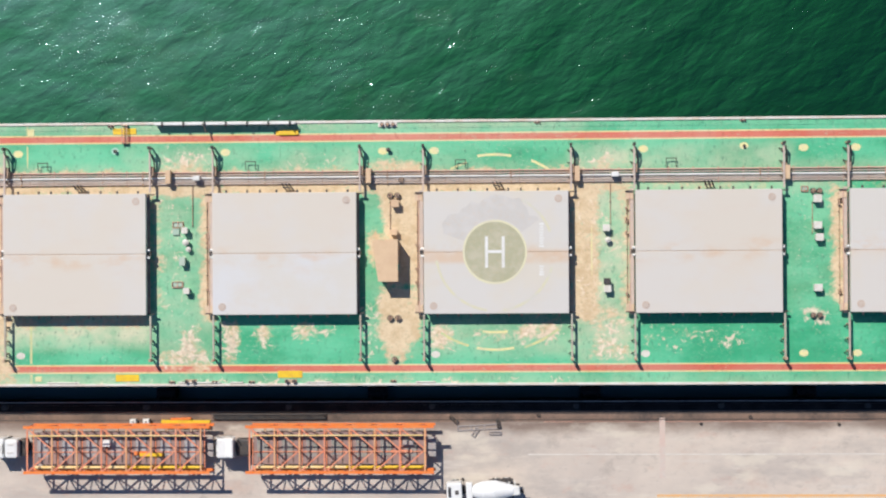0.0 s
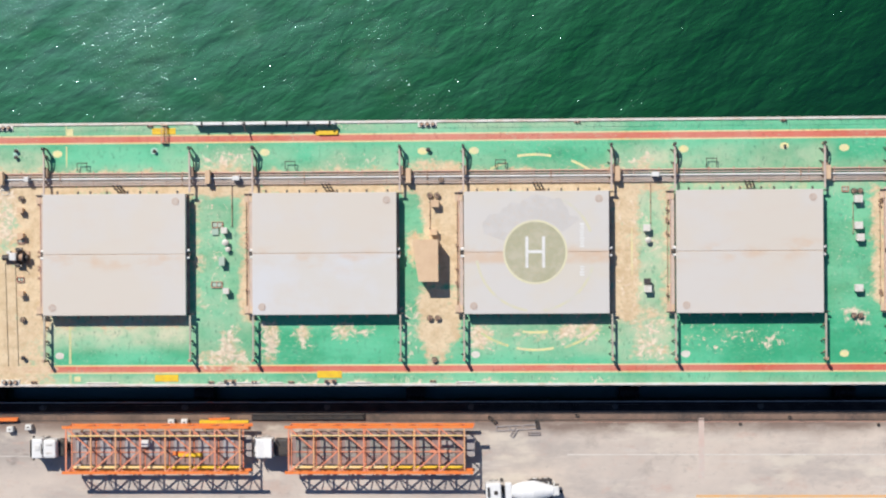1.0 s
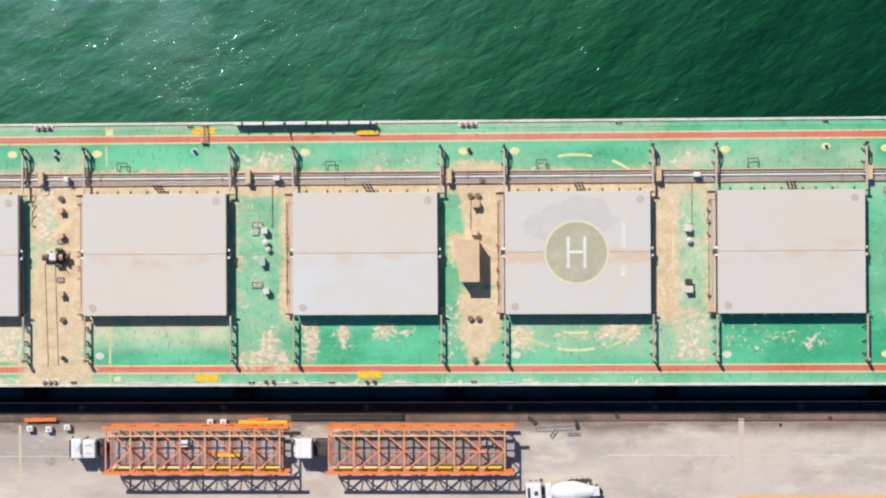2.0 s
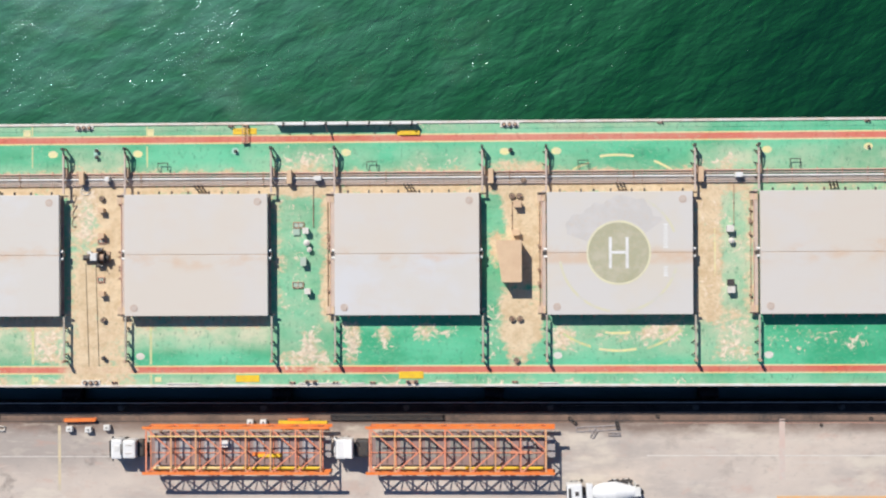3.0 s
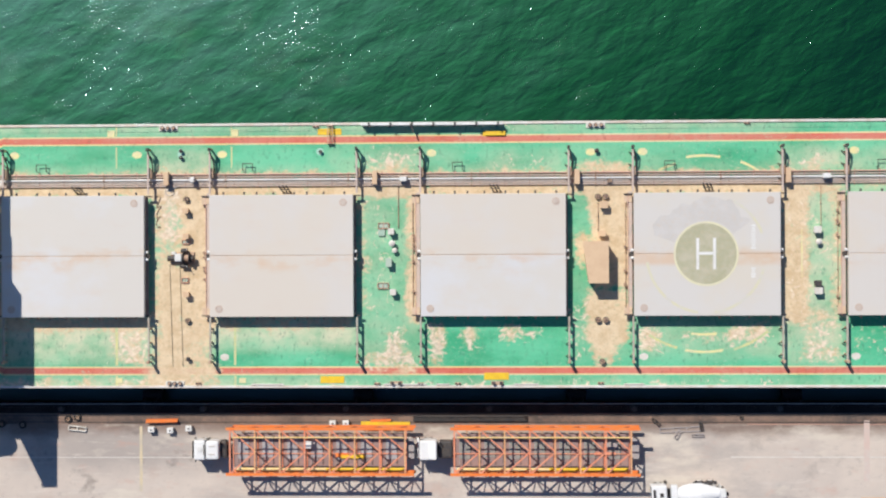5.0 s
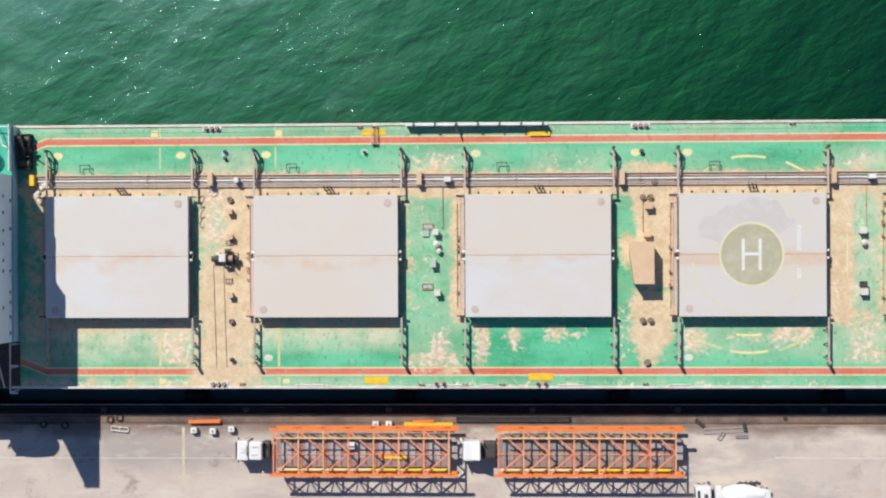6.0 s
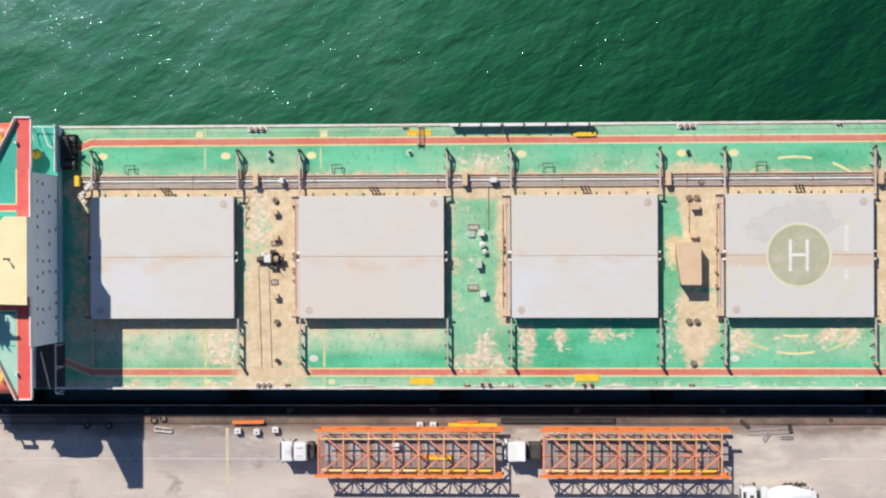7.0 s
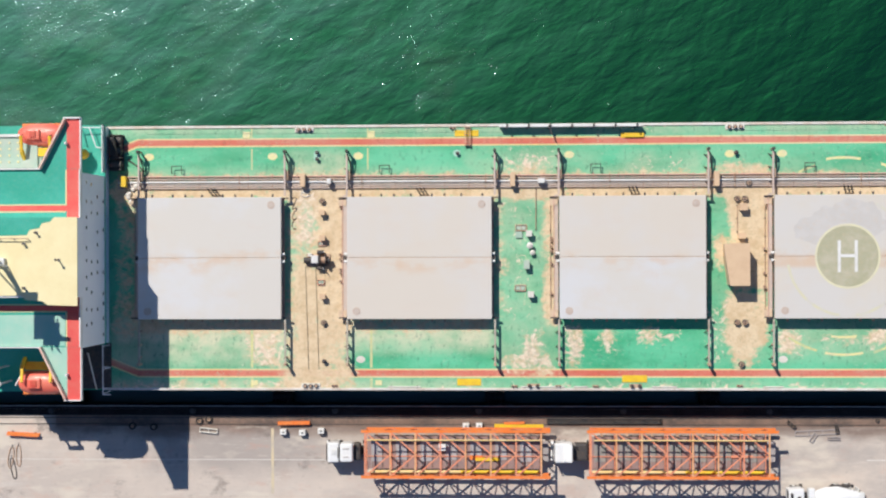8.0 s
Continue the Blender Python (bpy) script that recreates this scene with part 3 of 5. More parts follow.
XS = np.concatenate([np.arange(-90, -83, 0.3), np.arange(-83, 63, 0.6)])
for sign in (1, -1):
    part("gunwale", box((152, 0.3, 0.14), (-13, sign * (BEAM - 0.13), 0.07), 0.03), M_GUNWALE, ship, "off-white gunwale bar with rust")
    mid = sign * 14.08
    dusty_sheet("walkway_stripe", XS, np.linspace(mid - 0.36, mid + 0.36, 3), 0.004, ship, M_STRIPE, kink(sign), "faded red walkway stripe")
    for s in (-1, 1):
        dusty_sheet("stripe_edge", XS, np.linspace(mid + s * 0.45 - 0.085, mid + s * 0.45 + 0.085, 2), 0.004, ship, M_YELLOW_LINE, kink(sign), "yellow edge line")


def spot(x, y, rx, ry, material, z=0.006, label="faded yellow painted spot"):
    bm = ring(0.0001, 1.0, -0.005, 0.0, 28)
    bmesh.ops.scale(bm, vec=(rx, ry, 1), verts=bm.verts)
    bmesh.ops.translate(bm, vec=(x, y, z), verts=bm.verts)
    return part("deck_marking", bm, material, ship, label)


for x in (-83.2, -68.0, -57.5, -31.9, -12.6, -6.35, 19.0, 38.25, 44.5):
    spot(x, 12.38, 0.6, 0.44, M_PALE_YELLOW)
for x in (-57.3, -6.3, 19.1, 38.1, 44.5):
    spot(x, -12.4, 0.55, 0.42, M_PALE_YELLOW if x > 30 else M_FADED_WHITE)
# yellow bands across the side decks
for x in (-70.55, -56.35):
    part("deck_marking", box((0.18, 2.6, 0.006), (x, 12.0, 0.008)), M_FADED_YELLOW, ship, "faded yellow line across the deck")
    part("deck_marking", box((0.18, 1.2, 0.006), (x, 15.25, 0.008)), M_FADED_YELLOW, ship, "faded yellow line across the deck")
for x in (-70.6, -56.0):
    part("deck_marking", box((0.3, 4.6, 0.006), (x, -11.1, 0.008)), M_FADED_YELLOW, ship, "faded yellow line across the deck")
    part("deck_marking", box((0.3, 1.2, 0.006), (x, -15.3, 0.008)), M_FADED_YELLOW, ship, "faded yellow line across the deck")
# yellow landing plates by the rails
for x, y, w, d, m in ((-44.3, 15.05, 2.9, 0.75, M_YELLOW), (-24.3, 14.7, 2.7, 0.6, M_YELLOW), (-55.9, 15.0, 0.8, 0.8, M_PALE_YELLOW), (-71.2, 15.0, 0.9, 0.8, M_PALE_YELLOW),
                      (-44.1, -15.15, 2.9, 0.85, M_YELLOW), (-24.1, -14.75, 3.0, 0.85, M_YELLOW), (-55.1, -15.25, 0.8, 0.6, M_PALE_YELLOW), (-70.3, -15.25, 0.8, 0.6, M_PALE_YELLOW)):
    part("deck_marking", box((w, d, 0.05), (x, y, 0.026), 0.01), m, ship, "yellow painted landing plate")
# the helicopter circle goes on over the side decks
for a0, a1, r in ((80, 100, 11.85), (56, 68, 11.97), (107, 118, 11.4), (259, 281, 11.85), (261, 279, 9.75), (287, 309, 12.1), (236, 254, 11.8)):
    bm = ring(r - 0.15, r + 0.15, 0.0, 0.005, 24, a0, a1)
    bmesh.ops.translate(bm, vec=(0.95, 0, 0.004), verts=bm.verts)
    part("deck_marking", bm, M_FADED_YELLOW if 285 < a0 or 100 < a0 < 240 else M_PALE_YELLOW, ship, "yellow arc of the helicopter circle")


# ---- hatch covers ----
def hatch(x0, x1, heli=False, north=M_HATCH, south=M_HATCH):
    cx, w = (x0 + x1) / 2, x1 - x0
    hc = thing("hatch_cover", (cx, 0, DECK), "pale grey steel side-rolling hatch cover marked with a helicopter H" if heli else "pale grey dusty steel side-rolling hatch cover, closed", "hatch cover", "hatch covers along the deck")
    cw, cn, cs = w - 0.7, HATCH_N - 0.3, HATCH_S + 0.3
    bm = bmesh.new()
    for sx in (-1, 1):
        box((0.22, cn - cs, 1.2), (sx * cw / 2, (cn + cs) / 2, 0.6), 0.0, bm)
    for y in (cn, cs):
        box((cw, 0.22, 1.2), (0, y, 0.6), 0.0, bm)
    # a bracket under the coaming's rim every two metres
    k = int(cw / 2)
    for i in range(k + 1):
        for y, d in ((cn, 0.2), (cs, -0.2)):
            box((0.06, 0.3, 1.0), (-cw / 2 + i * cw / k, y + d, 0.55), 0.0, bm)
    part("coaming", bm, M_COAMING, hc, "dusty brown steel coaming")
    for y0, y1 in ((0.03, HATCH_N), (HATCH_S, -0.03)):
        part("panel", box((w, y1 - y0, 0.66), (0, (y0 + y1) / 2, HATCH_TOP - 0.33), 0.05), north if y0 > 0 else south, hc)
    part("joint", box((w - 0.05, 0.06, 0.5), (0, 0, HATCH_TOP - 0.29)), M_RUSTY, hc, "rust-brown joint between the panels")
    for x, y in ((w / 2 - 1.2, HATCH_N - 0.95), (-w / 2 + 1.15, HATCH_S + 0.95)):
        r = part("access_lid", ring(0.32, 0.45, HATCH_TOP - 0.01, HATCH_TOP + 0.03, 24), M_LID, hc, "round rusty access lid")
        r.location = (x, y, 0)
        part("lid_top", ring(0.0001, 0.30, HATCH_TOP - 0.01, HATCH_TOP + 0.03, 24), M_LID_TOP, r, "stained lid top")
    for sx in (-1, 1):
        for y in (-0.45, 0.45):
            part("roller", rod((sx * (w / 2 + 0.02), y, 1.35), (sx * (w / 2 + 0.38), y, 1.35), 0.17), M_WHITE, hc, "white roller housing")
        part("bracket", box((0.5, 0.5, 0.5), (sx * (w / 2 + 0.25), 0, 1.0), 0.05), M_DARK, hc, "dark steel bracket")
    for i in range(8):
        for y, d in ((HATCH_N, 0.1), (HATCH_S, -0.1)):
            part("cleat", box((0.22, 0.34, 0.22), (-w / 2 + 1.6 + i * (w - 3.2) / 7 + (0.5 if i % 3 == 1 else 0), y + 2.2 * d, 1.15), 0.03), M_DARK if y > 0 else M_RUSTY, hc, "small steel cleat")
    # ledge with a pipe along the aft coaming
    part("ledge", box((0.42, cn - cs + 1.0, 0.08), (-w / 2 - 0.32, 0, 0.75)), M_PIPE_DUSTY, hc, "dusty pinkish walkway ledge")
    part("ledge", box((0.35, cn - cs + 0.4, 0.08), (w / 2 + 0.1, 0, 0.75)), M_COAMING, hc, "dusty brown walkway ledge")
    part("pipe", rod((-w / 2 - 0.62, cs - 0.4, 0.85), (-w / 2 - 0.62, cn + 0.4, 0.85), 0.06), M_PIPE_PINK, hc, "thin pink pipe")
    for y in (HATCH_N - 0.55, HATCH_S + 0.55):
        part("corner_plate", box((0.95, 1.0, 0.06), (-w / 2 - 0.62, y, 0.84)), M_DUSTY_PLATE, hc, "dusty tan corner plate")
    for y in (HATCH_N - 0.1, HATCH_S + 0.1):
        part("bracket", box((1.1, 0.14, 0.3), (-w / 2 - 0.55, y, 0.9)), M_DARK, hc, "dark corner bracket")
        part("bracket", box((0.9, 0.14, 0.3), (w / 2 + 0.4, y, 0.9)), M_DARK, hc, "dark corner bracket")
    return hc


def heli_marks(hc, dx):
    z = HATCH_TOP + 0.004
    def lay(bm, m, label, dz=0.0):
        bmesh.ops.translate(bm, vec=(dx, 0, z + dz), verts=bm.verts)
        part("marking", bm, m, hc, label)
    lay(ring(0.0001, 3.72, 0, 0.004, 64), M_OLIVE, "olive helicopter landing disc")
    lay(ring(3.62, 3.86, 0, 0.004, 64), M_RING, "pale yellow ring", 0.004)
    for a0, a1 in ((188, 262), (278, 345), (20, 62)):
        lay(ring(6.9, 7.22, 0, 0.004, 40, a0, a1), M_FADED_RING, "faint yellow outer ring", 0.002)
    for x in (-1.0, 1.0):
        lay(box((0.36, 3.75, 0.004), (x, 0, 0.002)), M_WHITE, "white H upright", 0.008)
    lay(box((1.7, 0.36, 0.004), (0, 0.05, 0.002)), M_WHITE, "white H crossbar", 0.008)
    for y, h, n in ((2.0, 3.0, 9), (-2.25, 1.3, 4)):
        for i in range(n):
            lay(box((0.55 - 0.14 * (i % 3 == 1), h / n * 0.68, 0.004), (5.6, y + h / 2 - (i + 0.5) * h / n, 0.002)), M_WHITE, "white painted lettering bar", 0.004)
    bm = ring(3.95, 6.7, 0, 0.003, 60, 36, 160)
    for v in bm.verts:
        a, r = math.atan2(v.co.y, v.co.x), math.hypot(v.co.x, v.co.y)
        k = 1 + (0.05 * math.sin(5 * a + 1) + 0.035 * math.sin(13 * a) + 0.02 * math.sin(29 * a)) * (r > 5)
        v.co.x, v.co.y = v.co.x * k, min(v.co.y * k, 6.7 + 0.2 * math.sin(9 * a))
    lay(bm, M_PATCH, "dull grey worn paint patch", -0.001)


M_RING = paint("worn_yellow_ring_paint", (0.70, 0.67, 0.45), (0.66, 0.62, 0.46), dusty=0.15, patch=1.0)
M_FADED_RING = paint("very_faded_yellow_paint", (0.64, 0.61, 0.44), (0.60, 0.58, 0.53), dusty=0.25, patch=0.8)
M_PATCH = paint("worn_grey_patch", (0.55, 0.525, 0.50), (0.59, 0.565, 0.545), dusty=0.3, patch=0.5, fine=2.5)
for k, (x0, x1) in enumerate(HATCHES):
    warm = ((0, 0), (1, 1), (1, 0), (1, 0), (1, 1), (0, 1))[k]
    hc = hatch(x0, x1, k == 3, *(M_HATCH_HELI if k == 3 else M_HATCH_WARM if w else M_HATCH for w in warm))
    if k == 3:
        heli_marks(hc, 0.95 - (x0 + x1) / 2)


# ---- side-rolling rails beside each hatch ----
def rolling_rail(x, sign):
    rl = thing("rolling_rail", (x, 0, DECK), "tan steel rail on short posts beside a hatch cover", "rail", "rolling rails of the hatch covers")
    y0, y1 = sign * 7.5, sign * 13.1
    part("beam", box((0.22, abs(y1 - y0), 0.22), (0, (y0 + y1) / 2, 1.2), 0.02), M_PIPE_DUSTY if sign > 0 else M_BEAM, rl, "dusty tan rail beam")
    for y in (8.9, 10.6, 12.1, 12.95):
        p = box((0.16, 0.2, 1.1), (0, sign * y, 0.55))
        part("post", p, M_RUSTY, rl)
        if y < 12.5:
            part("brace", beam((0, sign * y, 1.05), (-0.35, sign * (y + 0.25), 0.05), 0.1, 0.1), M_DARK, rl, "dark slanting brace")
    part("stopper", box((0.3, 0.35, 0.75), (0, y1 - sign * 0.2, 1.5), 0.04), M_RUSTY if sign < 0 else M_DARK, rl, "raised end stopper")
    if sign > 0:
        part("cable_loop", rod((0.12, 12.5, 1.7), (0.45, 11.2, 0.9), 0.09), M_DARK, rl, "dark hanging hose")
        part("cable_loop", rod((0.45, 11.2, 0.9), (0.4, 10.2, 0.4), 0.09), M_DARK, rl, "dark hanging hose")
        part("foot", box((0.5, 1.1, 0.6), (0.12, 10.0, 0.75), 0.05), M_RUSTY, rl, "rusty support saddle")
    return rl


for x0, x1 in HATCHES:
    for sign in (1, -1):
        rolling_rail(x0 - 0.05, sign)
        rolling_rail(x1 + 0.38, sign)

# ---- pipe run along the deck ----
pipes = thing("pipe_run", (0, 0, DECK), "bundle of dusty pink and grey deck pipes on low supports", "pipes")
for y, r, m, z in ((9.92, 0.09, M_PIPE_PINK, 0.22), (9.6, 0.07, M_PIPE_DUSTY, 0.2), (9.25, 0.12, M_WHITE, 0.24), (8.5, 0.08, M_PIPE_DUSTY, 0.2)):
    for i in range(10):
        a = -87 + i * 15
        part("pipe", rod((a, y, z), (a + 14.97, y, z), r, seg=12), m, pipes, smooth=False)
        part("flange", rod((a + 14.9, y, z), (a + 15.04, y, z), r + 0.08, seg=12), M_RUSTY, pipes, "rusty flange")
for i in range(10):
    a = -87 + i * 15
    part("cable_tray", box((14.9, 0.46, 0.07), (a + 7.5, 8.88, 0.12), 0.02), M_TRAY, pipes, "galvanised cable tray")
    for y in (8.76, 8.9, 9.0):
        part("cable", rod((a, y, 0.18), (a + 14.9, y, 0.18), 0.03, seg=6), M_PIPE_DUSTY if y < 8.8 else M_PIPE_GREY, pipes, "grey cable")
for i in range(50):
    part("support", box((0.12, 1.9, 0.16), (-86 + i * 3.0, 9.25, 0.08)), M_RUSTY, pipes)
for k, (x, y, w, d, h, m, lab) in enumerate(((-38.75, 9.4, 0.6, 1.7, 1.1, M_BOX, "tan dusty pipe casing"), (-64.2, 9.4, 0.6, 1.6, 1.1, M_BOX, "tan dusty pipe casing"), (-14.3, 9.35, 0.62, 1.8, 1.1, M_BOX, "tan dusty pipe casing"), (10.95, 9.4, 0.62, 1.8, 1.1, M_BOX, "tan dusty pipe casing"), (36.1, 9.4, 0.62, 1.7, 1.1, M_BOX, "tan dusty pipe casing"),
                                             (-35.3, 9.2, 0.85, 0.55, 1.1, M_WHITE, "white junction box over the pipes"), (15.5, 9.3, 0.85, 0.55, 1.1, M_WHITE, "white junction box over the pipes"), (-61.0, 9.25, 0.5, 0.6, 1.2, M_WHITE, "white junction box over the pipes"))):
    b = thing("valve_box", (x, y, DECK), lab, "box", "boxes over the pipe run")
    part("body", box((w, d, h - 0.35), (0, 0, h / 2 + 0.175), 0.05), m, b)
    for sx in (-1, 1):
        part("leg", box((0.08, d * 0.8, 0.4), (sx * (w / 2 - 0.1), 0, 0.2)), M_RUSTY, b)


def stile(x):
    """Steps over the pipes with a hand hoop."""
    st = thing("step_stile", (x, 10.9, DECK), "small steel stile over the pipes with a hand hoop", "stile", "stiles over the pipes")
    for sx in (-0.6, 0.6):
        part("post", rod((sx, -0.55, 0), (sx, -0.55, 0.5), 0.05), M_DARK, st)
        part("arm", rod((sx, -0.55, 0.5), (sx, 0.3, 0.55), 0.05), M_DARK, st)
    part("hoop_bar", rod((-0.65, 0.3, 0.55), (0.65, 0.3, 0.55), 0.055), M_DARK, st)
    return st


def rack(x):
    """Slanting bars by the coaming."""
    rk = thing("ladder_rack", (x, 8.0, DECK), "short dark steel ladder leaning on the coaming", "ladder", "ladders at the coamings")
    for dx in (-0.45, 0.0, 0.4):
        part("stringer", beam((dx, 0.45, 1.0), (dx + 0.45, -0.35, 0.12), 0.15, 0.15), M_DARK, rk)
    part("tread", box((1.2, 0.12, 0.06), (0.2, 0.0, 0.6)), M_DARK, rk)


for x0, x1 in HATCHES[:5]:
    stile(x0 + 4.45)
    rack(x0 + 8.8)


# ---- deck fittings ----
def mushroom_vent(x, y, m=None, size=1.0):
    v = thing("mushroom_vent", (x, y, DECK), "white mushroom ventilator on the cross deck" if m is None else "dark mushroom ventilator on the cross deck", "ventilator", "deck ventilators")
    m = m or M_FADED_WHITE
    size *= 0.8
    part("stem", rod((0, 0, 0), (0, 0, 0.75 * size), 0.24 * size), m, v)
    bm = rod((0, 0, 0.75 * size), (0, 0, 0.92 * size), 0.5 * size, seg=18)
    rod((0, 0, 0.92 * size), (0, 0, 1.1 * size), 0.5 * size, bm, 18, 0.2 * size)
    part("cap", bm, m, v)
    part("base_flange", rod((0, 0, 0), (0, 0, 0.06), 0.4 * size), M_RUSTY, v)
    return v


def manhole(x, y, r=0.34):
    h = thing("deck_manhole", (x, y, DECK), "dark round manhole on a raised collar", "manhole", "deck manholes")
    part("collar", ring(r - 0.08, r, 0, 0.4, 20), M_DARK, h)
    lid = part("lid", rod((0, 0, 0.3), (0, 0, 0.37), r - 0.06, seg=20), M_RUSTY, h)
    part("wheel", ring(0.1, 0.16, 0.42, 0.46, 12), M_DARK, lid, "small hand wheel")


def vent_box(x, y, w=0.62, d=0.62, h=0.85, m=None, label="white steel vent box on the cross deck"):
    v = thing("vent_box", (x, y, DECK), label, "vent", "deck vent boxes")
    m = m or M_FADED_WHITE
    w, d = min(w, 0.85), min(d, 0.95)
    body = part("body", box((w, d, h), (0, 0, h / 2), 0.06), m, v)
    part("hood", box((w + 0.12, d + 0.12, 0.1), (0, 0, h + 0.05), 0.03), m, v)
    part("louvre", box((w * 0.7, 0.04, h * 0.5), (0, -d / 2 - 0.02, h * 0.5)), M_DARK, body)


def frame_box(x, y, w=1.3, d=0.7):
    """A low red-railed opening."""
    f = thing("deck_opening", (x, y, DECK), "low deck opening inside a red painted guard frame", "deck opening", "railed deck openings")
    for sx in (-1, 1):
        part("rail", box((0.07, d, 0.2), (sx * w / 2, 0, 0.1)), M_RED_DUSTY, f)
    for sy in (-1, 1):
        part("rail", box((w, 0.07, 0.2), (0, sy * d / 2, 0.1)), M_RED_DUSTY, f)
    part("cover", box((w - 0.25, d - 0.25, 0.1), (0, 0, 0.05)), M_PALE_GREEN, f, "pale green cover plate")
    part("bar", box((0.06, d, 0.05), (0, 0, 0.16)), M_RED_DUSTY, f)


def winch(x, y):
    w = thing("deck_winch", (x, y, DECK), "dusty mooring winch with a white gearcase and dark drums", "winch")
    part("bed", box((2.9, 1.5, 0.2), (0, 0, 0.1), 0.02), M_RUSTY, w)
    part("gearcase", box((0.85, 0.95, 0.95), (-0.35, 0.1, 0.65), 0.12), M_WHITE, w, "white gearcase")
    part("motor", rod((-1.7, 0, 0.6), (-0.75, 0, 0.6), 0.34, seg=16), M_DARK, w)
    for sx in (0.25, 0.95):
        part("drum_flange", rod((sx, 0, 0.75), (sx + 0.08, 0, 0.75), 0.7, seg=22), M_DARK, w)
    part("drum", rod((0.3, 0, 0.75), (1.0, 0, 0.75), 0.42, seg=18), M_RUSTY, w, "drum wound with rope")
    part("warping_head", rod((1.05, 0, 0.75), (1.5, 0, 0.75), 0.25, r2=0.36, seg=16), M_DARK, w)
    for sy in (-0.95, 0.95):
        part("clutch", rod((-0.1, sy, 0.5), (0.7, sy, 0.5), 0.26, seg=14), M_DARK, w)
        part("brake_lever", rod((0.6, sy, 0.3), (0.75, sy * 1.1, 1.3), 0.05), M_WHITE, w)
    part("cover", box((0.5, 0.4, 0.4), (-1.0, 0.65, 0.5), 0.06), M_FADED_WHITE, w)
    for sx in (0.1, 1.12):
        part("pedestal", box((0.12, 0.9, 0.8), (sx, 0, 0.5)), M_DARK, w)


def bollard(x, y, along=True):
    b = thing("mooring_bollard", (x, y, DECK), "pair of dark mooring posts at the ship's side", "bollard", "mooring bollards")
    part("base_plate", box((1.5, 0.5, 0.08), (0, 0, 0.04), 0.02), M_RUSTY, b)
    for sx in (-0.45, 0.45):
        part("post", rod((sx, 0, 0.05), (sx, 0, 0.4), 0.17, seg=14), M_DARK, b)
        part("post_cap", rod((sx, 0, 0.4), (sx, 0, 0.47), 0.23, seg=14), M_DARK, b)


def fairlead(x, y):
    f = thing("roller_fairlead", (x, y, DECK), "dark steel roller fairlead at the deck edge", "fairlead", "fairleads")
    part("frame", box((0.75, 0.28, 0.1), (0, 0, 0.05), 0.02), M_RUSTY, f)
    for sx in (-0.2, 0.2):
        part("roller", rod((sx, 0, 0.1), (sx, 0, 0.42), 0.1), M_DARK, f)


def roller_chock(x, y):
    f = thing("roller_chock", (x, y, DECK), "three dark mooring rollers on a pale base plate at the side", "fairlead", "fairleads")
    part("base_plate", box((2.3, 0.62, 0.14), (0, 0, 0.07), 0.03), M_FADED_WHITE, f, "pale base plate")
    for sx in (-0.68, 0, 0.68):
        part("roller", rod((sx, 0, 0.14), (sx, 0, 0.4), 0.25, seg=16), M_DARK, f)
        part("roller_cap", rod((sx, 0, 0.4), (sx, 0, 0.45), 0.16, seg=12), M_RUSTY, f)


# cross deck with the winch
winch(-62.4, -0.3)
for x, y in ((-61.9, 6.9), (-61.75, -7.95)):
    manhole(x, y)
for x, y in ((-61.9, 5.5), (-61.85, 2.4), (-61.85, -4.7)):
    vent_box(x, y, 0.6, 0.55, 0.8, M_BOX, "tan dusty vent box on the cross deck")
frame_box(-62.1, -3.0, 0.8, 0.6)
frame_box(-62.0, 1.7, 0.9, 0.5)
mushroom_vent(-61.7, -12.6, M_DARK, 0.7)
for dx in (-1.6, -0.35):
    hose = alone("wire_rope", rod((0, -0.8, 0.035), (0.35, -13.4, 0.035), 0.03, seg=8), M_DARK, (-62.4 + dx, -0.2, DECK), "taut dark mooring wire lying on the deck", "wire rope", "mooring wires")


def rope_tangle(x, y, w, d, turns, seed, m, label):
    """A loose rope thrown down in loops over a patch of deck."""
    rg = random.Random(seed)
    bm = bmesh.new()
    way = []
    for i in range(turns * 7):
        a = i * 0.9 + rg.uniform(-0.25, 0.25)
        u = i / (turns * 7 - 1) - 0.5
        way.append((w * 0.42 * math.sin(a) * rg.uniform(0.5, 1.0), d * u + 0.35 * math.cos(a * 0.9), 0.05 + 0.03 * (i % 2)))
    for p, q in zip(way, way[1:]):
        rod(p, q, 0.05, bm, 6)
    alone("rope_tangle", bm, m, (x, y, DECK), label, "rope", "loose ropes on deck")


rope_tangle(-65.4, 5.4, 0.9, 4.4, 4, 3, M_ROPE, "dusty brown rope lying in loose loops on the deck")
rope_tangle(-63.9, 8.2, 1.9, 1.4, 3, 8, M_FADED_WHITE, "pale dusty rope lying in loose loops on the deck")
alone("deck_hose", rod((-0.9, 0.65, 0.09), (1.2, -0.75, 0.09), 0.09, seg=10), M_DARK, (-84.9, 11.4, DECK), "dark hose lying from the winch to the pipes", "hose")
# cross deck with white ventilators
frame_box(-37.75, 3.55)
frame_box(-37.85, -3.75)
vent_box(-36.8, 2.85)
vent_box(-36.6, -4.5)
mushroom_vent(-36.7, 1.4)
mushroom_vent(-36.4, 0.55, size=0.8)
vent_box(-37.1, -0.9, 0.6, 0.95, 0.8, M_PALE_GREEN, "pale green companion hatch on the cross deck")
vent_box(-38.0, 2.7, 0.7, 0.65, 0.12, M_PALE_GREEN, "low pale green tank lid on the cross deck")
